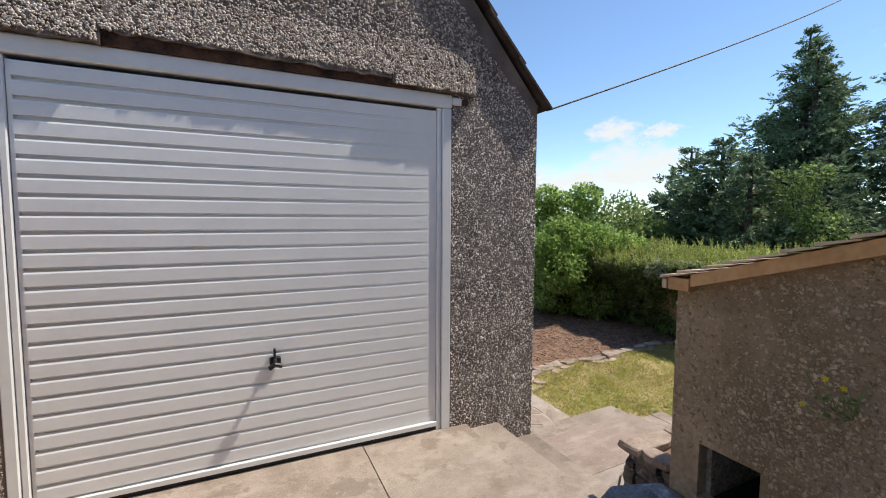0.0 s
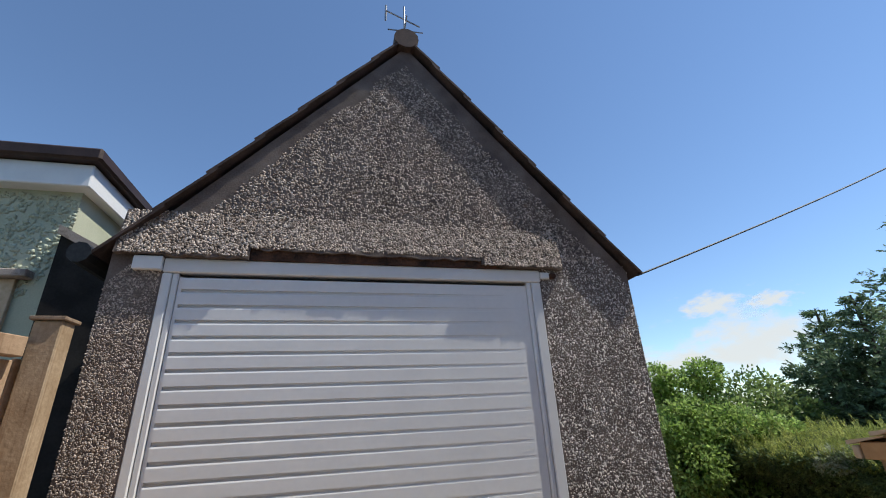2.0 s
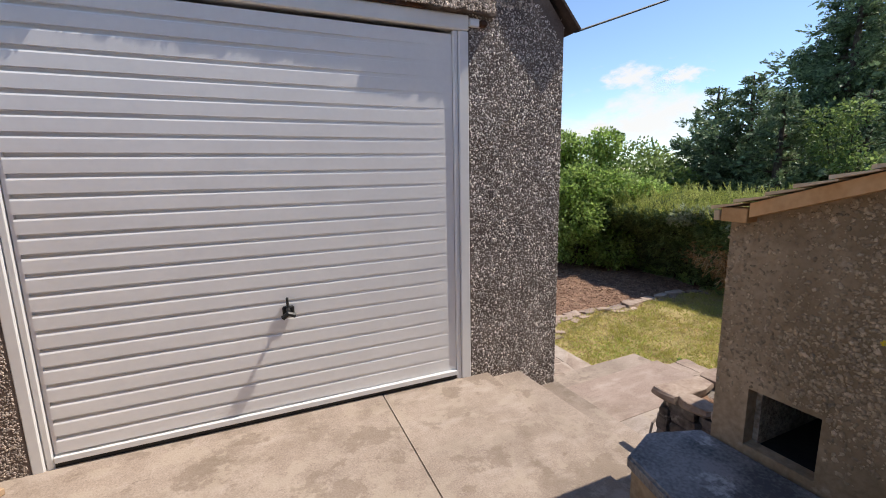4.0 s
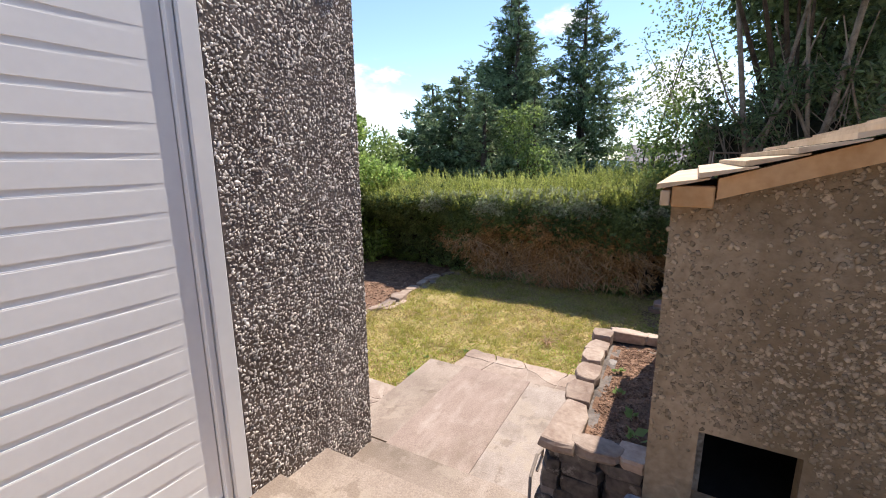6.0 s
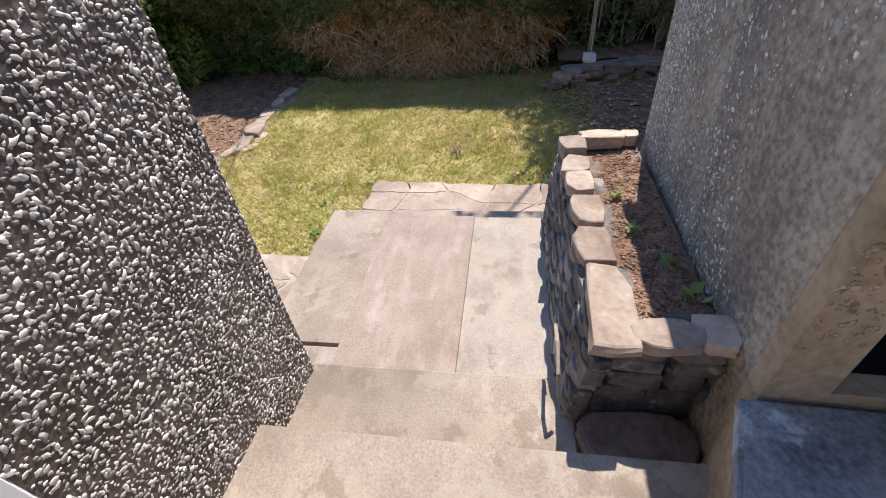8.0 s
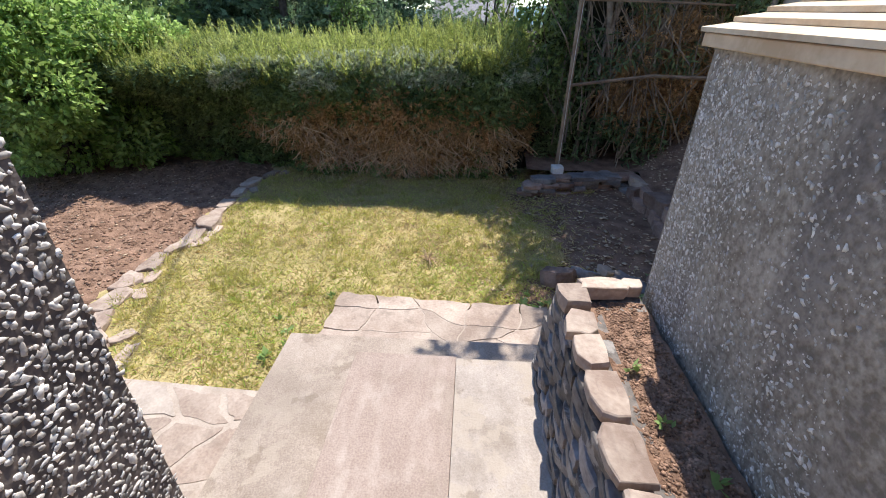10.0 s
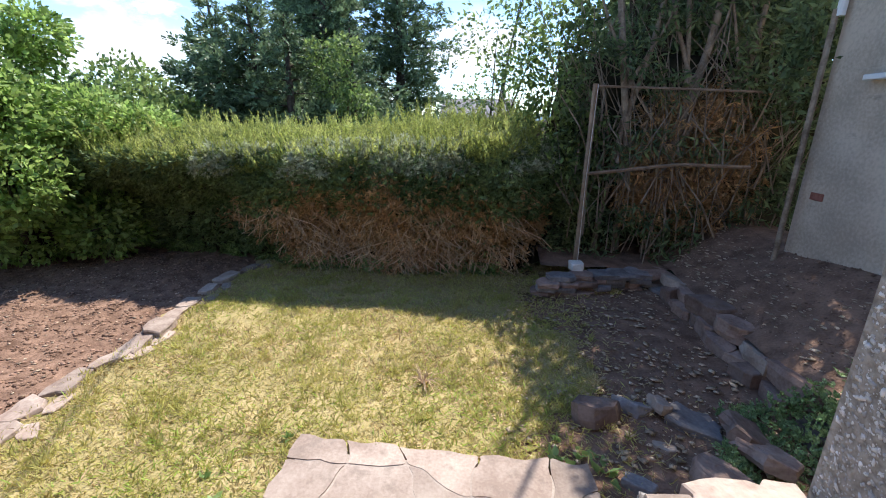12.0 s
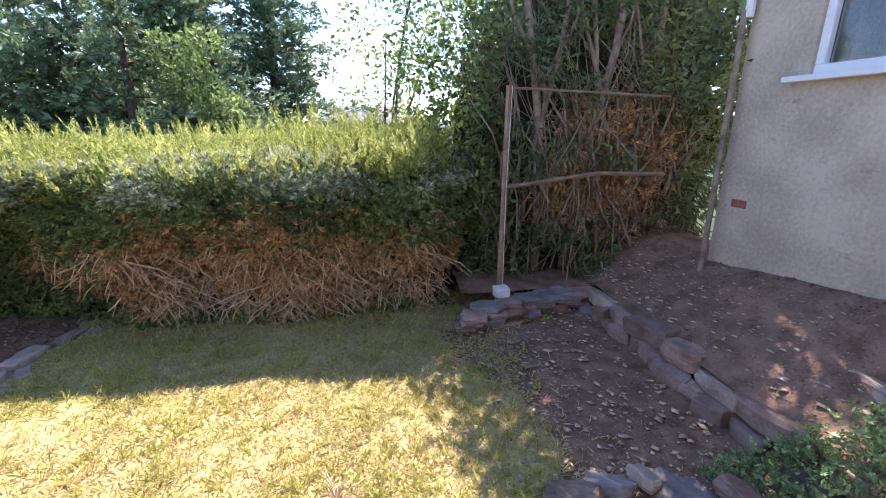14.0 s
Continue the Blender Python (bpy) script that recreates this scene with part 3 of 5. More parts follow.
blobs("pebbledash", c, rng.uniform(0.0045, 0.0085, 2500), "pebble", wall, rng, 0.45, axes=(np.array([0, 1.0, 0]), np.array([0, 0, 1.0]), np.array([1.0, 0, 0])), rounded=True)

# lintel: a proud lip of render, broken away over the middle
def ragged_lip(x0, x1, low0, low1, high, depth, seed, bm):
    """A lip of render with an uneven lower edge."""
    rnd = random.Random(seed)
    n = max(3, int((x1 - x0) / 0.035))
    lower = [(x0 + (x1 - x0) * k / n, low0 + (low1 - low0) * k / n + rnd.uniform(-0.008, 0.008)) for k in range(n + 1)]
    back = [(bm.verts.new((x, GY + 0.005, z)), bm.verts.new((x, GY - depth + rnd.uniform(-0.006, 0.006), z)), bm.verts.new((x, GY - depth * 0.55 + rnd.uniform(-0.004, 0.004), z + (high - z) * 0.5)), bm.verts.new((x, GY + 0.002, high + rnd.uniform(-0.006, 0.006)))) for x, z in lower]
    for a, b in zip(back, back[1:]):
        for k in range(3):
            bm.faces.new((a[k], b[k], b[k + 1], a[k + 1]))
    bm.faces.new(back[0][::-1])
    bm.faces.new(back[-1])


lip = bmesh.new()
ragged_lip(-1.40, -0.70, 2.238, 2.222, 2.52, 0.042, 1, lip)
ragged_lip(-0.69, 0.74, 2.285, 2.262, 2.52, 0.038, 2, lip)
ragged_lip(0.75, 1.34, 2.245, 2.225, 2.50, 0.04, 3, lip)
bmesh.ops.recalc_face_normals(lip, faces=lip.faces[:])
lip_ob = part("render_lip", lip, "mortar", garage, "crumbling render lip over the door")
rng = np.random.default_rng(7)
c = np.stack([rng.uniform(-1.39, 1.33, 9000), np.zeros(9000), rng.uniform(2.235, 2.52, 9000)], axis=1)
c = c[(c[:, 2] > 2.29) | (c[:, 0] < -0.71) | (c[:, 0] > 0.76)]
c[:, 1] = GY - 0.048 + np.clip((c[:, 2] - 2.235) / 0.27, 0, 1) * 0.043
blobs("pebbledash", c, rng.uniform(0.0045, 0.0085, len(c)), "dullpebble", lip_ob, rng, 0.55, axes=(np.array([1.0, 0, 0]), np.array([0, 0, 1.0]), np.array([0, -1.0, 0])))
part("lintel", extrude_y([(-0.70, 2.222), (0.9, 2.222), (0.74, 2.275), (-0.70, 2.29)], GY - 0.02, GY + 0.012), "rust", garage, "rusty exposed steel lintel")

# door
door = empty("garage_door", "", "")
link(door, garage)
tagged(door, "white ribbed steel up-and-over garage door, shut")
fr = bmesh.new()
for x0, x1, yf in ((-1.15, -1.10, GY - 0.003), (-1.097, -1.066, GY + 0.004), (1.068, 1.10, GY + 0.004), (1.103, 1.17, GY - 0.003)):
    box(x0, x1, yf, 0.10, -0.09, 2.135, 0.006, fr)
box(-1.15, 1.17, GY - 0.008, 0.10, 2.137, 2.222, 0.006, fr)
part("frame", fr, "upvc", door)
part("packing_block", box(-1.30, -1.153, GY - 0.03, 0.02, 2.145, 2.225, 0.004), "upvc", door)
part("packing_block", box(1.172, 1.235, GY - 0.02, 0.02, 2.16, 2.205, 0.004), "upvc", door)
part("bolt", box(1.236, 1.285, GY - 0.03, 0.0, 2.165, 2.2, 0.008), "rust", door)
ribs = 24
prof = []
for i in range(ribs):
    z0, h = 0.005 + 2.115 * i / ribs, 2.115 / ribs
    prof += [(0.012, z0), (0.012, z0 + 0.115 * h), (-0.0118, z0 + 0.13 * h), (-0.012, z0 + 0.5 * h), (-0.012, z0 + 0.79 * h), (-0.0092, z0 + 0.885 * h), (0.012, z0 + 0.925 * h)]
bm = bmesh.new()
cols = []
for x in (-1.063, -1.045, -1.043, 1.045, 1.047, 1.065):
    edge = abs(x) > 1.044
    cols.append([bm.verts.new((x, 0.005 + (0.0 if edge else y), z)) for y, z in prof])
for a, b in zip(cols, cols[1:]):
    for k in range(len(prof) - 1):
        if abs(prof[k][1] - prof[k + 1][1]) > 1e-6:
            bm.faces.new((a[k], b[k], b[k + 1], a[k + 1]))
part("panel", bm, "white", door)
part("bottom_rail", box(-1.063, 1.065, -0.016, 0.03, -0.03, 0.004, 0.004), "upvc", door)
# black strip put in for the shade in the gap under the door
part("threshold", box(-1.1, 1.1, 0.0, 0.06, -0.08, -0.032), "black", door)
hb = box(0.03, 0.044, -0.026, -0.008, 0.585, 0.65, 0.005)
hb = tube([(0.037, -0.012, 0.585), (0.037, -0.05, 0.58), (0.037, -0.06, 0.565)], 0.011, 8, hb)
hb = tube([(0.005, -0.062, 0.548), (0.037, -0.066, 0.57), (0.072, -0.062, 0.556)], 0.014, 8, hb)
box(0.008, 0.07, -0.02, -0.006, 0.545, 0.60, 0.008, hb)
part("handle", hb, "black", door, "black T handle")

# roof
roof = empty("roof", "", "")
link(roof, garage)
tagged(roof, "brown interlocking roof tiles")
for side in (-1, 1):
    ex = GX0 - 0.06 if side < 0 else GX1 + 0.07
    ez = EAVE - 0.045
    run = Vector((APX - ex, 0, APZ + 0.04 - ez))
    nrm = Vector((-run.z, 0, run.x)).normalized() * (1 if side < 0 else -1)
    courses = 7
    for k in range(courses):
        a = Vector((ex, 0, ez)) + run * (k / courses) + nrm * 0.022
        b = Vector((ex, 0, ez)) + run * min(1.0, (k + 1.18) / courses) + nrm * 0.004
        pts = [a, b, b + nrm * 0.016, a + nrm * 0.016]
        part("tile_course", extrude_y([(p.x, p.z) for p in (pts if side < 0 else pts[::-1])], GY - 0.055, 5.5), "slate_roof", roof)
part("ridge_tile", tube([(APX, GY - 0.06, APZ + 0.05), (APX, 5.5, APZ + 0.05)], 0.10, 12), "slate_roof", roof)
part("gutter", tube([(GX0 - 0.13, GY - 0.06, EAVE - 0.02), (GX0 - 0.13, 5.4, EAVE - 0.05)], 0.06, 10), "black", garage, "black plastic gutter")

# weather vane on the ridge
vane = empty("weather_vane", "grey metal weather vane on the garage ridge", "weather vane")
vx, vy, vz = APX, GY + 0.05, APZ + 0.12
part("rod", tube([(vx, vy, vz), (vx, vy, vz + 0.42)], 0.008, 6), "grey", vane)
part("arrow", tube([(vx - 0.16, vy - 0.03, vz + 0.30), (vx + 0.14, vy + 0.03, vz + 0.24)], 0.007, 6, tube([(vx - 0.16, vy - 0.03, vz + 0.36), (vx - 0.16, vy, vz + 0.22)], 0.009, 6)), "grey", vane)
part("cross_arm", tube([(vx - 0.14, vy, vz + 0.12), (vx + 0.16, vy, vz + 0.14)], 0.006, 6, tube([(vx, vy - 0.15, vz + 0.13), (vx, vy + 0.15, vz + 0.13)], 0.006, 6)), "grey", vane)

# overhead cable
pts = []
for i in range(25):
    f = i / 24
    pts.append(Vector((1.93 + 12.07 * f, -0.05 + 3.25 * f, 2.2 + 4.95 * f - 0.3 * f * (1 - f))))
tagged(part("overhead_cable", tube(pts, 0.007, 6, None, 0.018), "wire"), "thin black cable rising from the garage eave", "cable")

# ---- shed ----
SX0, SX1, SY, HY = 1.66, 3.02, -1.34, -3.13
shed = empty("shed", "tan roughcast lean-to shed with new cedar board roof", "shed")


def shed_top(y):
    return 1.12 + (SY - y) * 0.31


def yz_wall(x0, x1, pts, bm):
    a = [bm.verts.new((x0, y, z)) for y, z in pts]
    b = [bm.verts.new((x1, y, z)) for y, z in pts]
    bm.faces.new(a[::-1])
    bm.faces.new(b)
    n = len(pts)
    for i in range(n):
        bm.faces.new((a[i], a[(i + 1) % n], b[(i + 1) % n], b[i]))


HOLE = (-1.71, -1.47, 0.20, 0.44)
fw = bmesh.new()
ys = (SY, HOLE[1], HOLE[0], HY - 0.35)
grid = [[fw.verts.new((SX0, y, z)) for z in (-0.6, HOLE[2], HOLE[3], shed_top(y))] for y in ys]
for i in range(3):
    for k in range(3):
        if (i, k) != (1, 1):
            fw.faces.new((grid[i][k], grid[i][k + 1], grid[i + 1][k + 1], grid[i + 1][k]))
bmesh.ops.recalc_face_normals(fw, faces=fw.faces[:])
bmesh.ops.solidify(fw, geom=fw.faces[:], thickness=0.06)
if min(v.co.x for v in fw.verts) < SX0 - 0.01:
    bmesh.ops.translate(fw, verts=fw.verts, vec=(0.06, 0, 0))
front_shed = part("front_wall", fw, "shed", shed, "tan painted roughcast with square opening")
side_shed = part("side_wall", box(SX0 + 0.061, SX1, SY - 0.15, SY, -0.9, shed_top(SY)), "shed_side", shed, "weathered grey roughcast with pale chips")
bm = bmesh.new()
yz_wall(SX1 - 0.15, SX1, [(SY - 0.151, -0.9), (SY - 0.151, shed_top(SY - 0.15)), (HY - 0.35, shed_top(HY)), (HY - 0.35, -0.9)], bm)
bmesh.ops.recalc_face_normals(bm, faces=bm.faces[:])
part("end_wall", bm, "shed_side", shed)
rng = np.random.default_rng(14)
c = np.stack([rng.uniform(SX0 + 0.02, SX1 - 0.01, 17000), np.full(17000, SY + 0.0005), rng.uniform(0.1, 1.08, 17000)], axis=1)
c = c[np.array([noise.noise(Vector((p[0] * 2.2, p[2] * 1.6, 6))) + 0.7 * (p[0] - 2.3) / 0.7 > 0.05 + rng.uniform(-0.35, 0.75) for p in c])]
blobs("roughcast_chip", c, 0.0013 + 0.0048 * rng.uniform(0, 1, len(c)) ** 3, "chip", side_shed, rng, 0.2, long=2.0, uneven=0.55, axes=(np.array([1.0, 0, 0]), np.array([0, 0, 1.0]), np.array([0, 1.0, 0])), rounded=True)
c = np.stack([np.full(30000, SX0 - 0.0005), rng.uniform(-2.9, SY, 30000), rng.uniform(0.2, 1.5, 30000)], axis=1)
c = c[c[:, 2] < shed_top(c[:, 1]) - 0.04]
c = c[np.array([noise.noise(Vector((p[1] * 2.5, p[2] * 2.5, 16))) + 0.7 * (p[2] - 0.85) > rng.uniform(-0.7, 0.6) for p in c])]
c = c[(c[:, 1] < HOLE[0] - 0.01) | (c[:, 1] > HOLE[1] + 0.01) | (c[:, 2] > HOLE[3] + 0.01)]
blobs("roughcast_chip", c, 0.0022 + 0.0055 * rng.uniform(0, 1, len(c)) ** 2, "tanchip", front_shed, rng, 0.34, uneven=0.5, axes=(np.array([0, 1.0, 0]), np.array([0, 0, 1.0]), np.array([-1.0, 0, 0])), rounded=True)
# floor and an added backing coloured near-black for the unlit shed interior
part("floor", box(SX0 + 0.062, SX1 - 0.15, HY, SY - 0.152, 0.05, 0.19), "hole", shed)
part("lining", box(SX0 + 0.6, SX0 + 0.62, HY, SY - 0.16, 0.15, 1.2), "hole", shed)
sroof = empty("roof", "", "")
link(sroof, shed)
boards = 20
for k in range(boards):
    y0 = SY + 0.036 - k * 0.093
    y1 = y0 - 0.118
    z0, z1 = shed_top(y0) + 0.036, shed_top(y1) + 0.026
    skew = random.Random(k).uniform(-0.012, 0.012)
    bm = bmesh.new()
    yz_wall(SX0 - 0.085 + skew, SX1 + 0.06, [(y0, z0), (y1, z1), (y1, z1 + 0.004), (y0, z0 + 0.014)], bm)
    bmesh.ops.recalc_face_normals(bm, faces=bm.faces[:])
    part("roof_board", bm, "cedar", sroof)
bm = bmesh.new()
yz_wall(SX0 - 0.065, SX0 - 0.002, [(SY - 0.10, shed_top(SY - 0.10) - 0.03), (SY - 0.10, shed_top(SY - 0.10) + 0.022), (HY, shed_top(HY) + 0.022), (HY, shed_top(HY) - 0.03)], bm)
bmesh.ops.recalc_face_normals(bm, faces=bm.faces[:])
part("verge_board", bm, "cedar_edge", shed)
part("fascia", box(SX0 - 0.075, SX1 + 0.05, SY + 0.003, SY + 0.026, shed_top(SY) - 0.018, shed_top(SY) + 0.022, 0.003), "cedar", shed)
part("verge_block", box(SX0 - 0.07, SX0 - 0.002, SY - 0.096, SY + 0.0, shed_top(SY) - 0.02, shed_top(SY) + 0.034, 0.003), "cedar_edge", shed)
shed.matrix_world = GARDEN
plinth = empty("concrete_plinth", "grey slate-topped masonry plinth before the shed opening", "plinth")
part("base", prism([(1.11, -2.6), (1.652, -2.6), (1.652, -1.31), (1.42, -1.235), (1.235, -1.31)], -0.6, 0.118), "shed", plinth, "rough brown masonry base")
for pts in ([(1.10, -1.86), (1.652, -1.80), (1.652, -1.30), (1.42, -1.22), (1.22, -1.30)], [(1.10, -2.6), (1.652, -2.6), (1.652, -1.81), (1.10, -1.87)]):
    slab_bm = prism(pts, 0.122, 0.17)
    bmesh.ops.bevel(slab_bm, geom=[e for e in slab_bm.edges if all(v.co.z > 0.16 for v in e.verts)], offset=0.01, segments=2, affect="EDGES")
    part("slab", slab_bm, "plinth", plinth, "grey slate slab with pale blotches")

# ---- house ----
house = empty("house", "pale roughcast house wall with white window", "house")
CX = 6.06
WX0, WX1, WZ0, WZ1 = 4.1, 5.54, 1.31, 2.5
hw = bmesh.new()
cols = [[hw.verts.new((x, HY, z)) for z in (-1.0, WZ0, WZ1, 3.5)] for x in (CX - 9, WX0, WX1, CX)]
for i in range(3):
    for k in range(3):
        if (i, k) != (1, 1):
            hw.faces.new((cols[i][k], cols[i + 1][k], cols[i + 1][k + 1], cols[i][k + 1]))
bmesh.ops.recalc_face_normals(hw, faces=hw.faces[:])
bmesh.ops.solidify(hw, geom=hw.faces[:], thickness=0.3)
if max(v.co.y for v in hw.verts) > HY + 0.01:
    bmesh.ops.translate(hw, verts=hw.verts, vec=(0, -0.3, 0))
part("garden_wall", hw, "house", house)
part("end_wall", box(CX - 0.3, CX, -11, HY - 0.302, -1.0, 3.5), "house", house)
part("end_wall", box(CX - 9, CX - 8.7, -11, HY - 0.302, -1.0, 3.5), "house", house)
part("back_wall", box(CX - 9, CX, -11.3, -11.002, -1.0, 3.5), "house", house)
bm = bmesh.new()
yz_wall(CX - 9.3, CX + 0.3, [(HY + 0.25, 3.505), (-7.2, 5.6), (-11.6, 3.505)], bm)
bmesh.ops.recalc_face_normals(bm, faces=bm.faces[:])
part("roof", bm, "slate_roof", house)
win = empty("window", "", "")
link(win, house)
wf = bmesh.new()
for x0, x1, z0, z1 in ((WX0, WX1, WZ0, WZ0 + 0.06), (WX0, WX1, WZ1 - 0.06, WZ1), (WX0, WX0 + 0.06, WZ0 + 0.06, WZ1 - 0.06), (WX1 - 0.06, WX1, WZ0 + 0.06, WZ1 - 0.06), (4.79, 4.85, WZ0 + 0.06, WZ1 - 0.06)):
    box(x0, x1, HY - 0.1, HY - 0.02, z0, z1, 0.006, wf)
part("window_frame", wf, "upvc", win)
part("window_sill", box(WX0 - 0.1, WX1 + 0.13, HY - 0.08, HY + 0.07, WZ0 - 0.04, WZ0 - 0.002, 0.005), "upvc", win)
for x0, x1 in ((WX0 + 0.06, 4.79), (4.85, WX1 - 0.06)):
    part("pane", box(x0, x1, HY - 0.075, HY - 0.06, WZ0 + 0.06, WZ1 - 0.06), "glass", win)
part("room_back", box(WX0 - 0.6, WX1 + 0.6, HY - 2.4, HY - 2.3, 0.5, 3.2), "greenwall", house)
part("drainpipe", tube([(CX - 0.02, HY + 0.05, 1.75), (CX - 0.02, HY + 0.05, 3.5)], 0.03, 10), "upvc", house, "dirty white plastic drainpipe")
part("pole", tube([(CX - 0.07, HY + 0.12, -0.25), (CX - 0.03, HY + 0.09, 0.8), (CX + 0.0, HY + 0.07, 1.8)], 0.022, 7), "palebark", house, "pale bare pole against the house corner")
house.matrix_world = turned(CX, HY, 3.5)
tagged(part("air_brick", box(5.80, 5.93, HY - 0.02, HY + 0.008, 0.38, 0.44, 0.004), "brick", house), "red brick in the wall")

# ---- planter ----
planter = empty("planter", "dry-stone planter wall filled with soil beside the shed", "planter")
PY, PX0, PX1, PZ = -1.0, 1.79, 3.0, 0.15
part("wall_core", box(PX0 + 0.03, PX1 - 0.02, PY - 0.14, PY - 0.03, -1.0, PZ - 0.01), "wallstone", planter)
part("wall_core", box(PX0 + 0.03, PX0 + 0.13, SY + 0.01, PY - 0.14, -0.5, PZ - 0.01), "wallstone", planter)
part("wall_core", box(PX1 - 0.15, PX1 - 0.03, SY + 0.01, PY - 0.14, -1.0, PZ - 0.01), "wallstone", planter)
rnd = random.Random(11)
z = -0.34
row = 0
while z < PZ - 0.02:
    h = min(rnd.uniform(0.032, 0.075), PZ - z)
    x = PX0 + rnd.uniform(-0.02, 0.02)
    while x < PX1 - 0.03:
        w = min(rnd.uniform(0.07, 0.2), PX1 - x + 0.02)
        stone("stone", x + w / 2, PY - 0.03 + (PZ - z) * 0.13, z - 0.004, w * 1.12, 0.085, h * 1.12, rnd.uniform(-5, 5), rnd.randint(0, 9999), "slate" if rnd.random() < 0.25 else "wallstone", "", parent=planter)
        x += w
    y = PY - 0.03
    while y > SY + 0.03 and z > -0.1:
        w = min(rnd.uniform(0.1, 0.2), y - SY)
        stone("stone", PX0 + 0.03, y - w / 2, z, 0.09, w * 1.02, h, rnd.uniform(-5, 5), rnd.randint(0, 9999), "wallstone", "", parent=planter)
        y -= w
    z += h
    row += 1
for x, y, lx, ly, lz, turn in ((1.90, -1.045, 0.36, 0.135, 0.045, -3), (2.17, -1.035, 0.19, 0.12, 0.04, 3), (2.37, -1.04, 0.20, 0.125, 0.045, -3), (2.55, -1.03, 0.15, 0.12, 0.05, 8), (2.71, -1.03, 0.15, 0.13, 0.04, -8), (2.87, -1.03, 0.16, 0.13, 0.06, 0), (2.95, -1.17, 0.09, 0.22, 0.06, 4), (2.97, -1.29, 0.08, 0.10, 0.05, -6), (1.80, -1.17, 0.10, 0.20, 0.045, 3), (1.81, -1.30, 0.11, 0.13, 0.045, -5)):
    stone("coping_stone", x, y, PZ, lx, ly, lz, turn, int(x * 1000 - y * 77), "stone", "", parent=planter)
tagged(sheet("soil", PX0 + 0.1, PX1 - 0.1, SY + 0.005, PY - 0.1, 0.025, lambda x, y: PZ - 0.01 + rough_at(x, y, 9, 0.018, 1), "soil", parent=planter, kind=""), "dark crumbly planter soil")
part("white_pipe", tube([(1.80, -0.925, -0.15), (1.83, -0.918, -0.07), (1.92, -0.918, -0.025), (2.01, -0.92, -0.05), (2.02, -0.915, -0.1), (1.95, -0.912, -0.13)], 0.007, 8), "slate_pale", planter, "bent white strip stuck on the wall")
planter.matrix_world = PLANT

# ---- hedge and greenery ----
HEDGE = ((-0.85, 6.78), (-0.5, 6.72), (-0.05, 6.6), (0.18, 6.5), (0.36, 6.46), (0.5, 6.54), (0.62, 6.7), (0.74, 6.98), (0.84, 7.4), (0.88, 7.8), (0.84, 8.3))


def hedge_x(z):
    for (z0, x0), (z1, x1) in zip(HEDGE, HEDGE[1:9]):
        if z <= z1:
            return x0 + (x1 - x0) * (z - z0) / (z1 - z0)
    return 7.4


def hedge_lump(y, z):
    hollow = 0.36 * max(0.0, min(1.0, (y - 1.8) / 0.9)) * max(0.0, min(1.0, (0.34 - z) / 0.28))
    back = 0.55 * max(0.0, min(1.0, (-0.7 - y) / 0.5))
    square = 0.24 * max(0.0, min(1.0, (y - 1.5) / 1.0)) * max(0.0, 1 - ((z - 0.62) / 0.24) ** 2)
    return hollow + back - square + 0.16 * noise.noise(Vector((y * 1.1, z * 1.5, 4))) + 0.07 * noise.noise(Vector((y * 3.1, z * 3.5, 8)))


def hedge_front(y, z):
    """x of the hedge's face."""
    return hedge_x(z) + hedge_lump(y, z)


def hedge_rise(y):
    return 0.08 * noise.noise(Vector((y * 0.8, 2, 1))) + 0.06 * noise.noise(Vector((y * 3.1, 5, 2))) + 0.2 * max(0.0, min(1.0, (1.4 - y) / 2.2))


hedge = empty("hedge", "clipped evergreen hedge with bare brown lower stems and fresh yellow-green top", "hedge")
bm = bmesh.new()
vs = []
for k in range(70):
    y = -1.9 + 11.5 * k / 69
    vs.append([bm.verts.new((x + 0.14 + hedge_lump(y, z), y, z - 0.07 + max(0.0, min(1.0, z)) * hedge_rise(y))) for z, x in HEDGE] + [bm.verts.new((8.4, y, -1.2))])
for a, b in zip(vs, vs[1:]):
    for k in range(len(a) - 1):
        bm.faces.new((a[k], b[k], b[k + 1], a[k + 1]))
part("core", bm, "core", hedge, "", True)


def brown_patch(y, z):
    """Above 0 where the hedge has died back to brown."""
    return 1 - ((y - 0.6) / 1.6) ** 2 - ((z + 0.22) / 0.46) ** 2 + 0.9 * noise.noise(Vector((y * 2.2, z * 3, 15)))


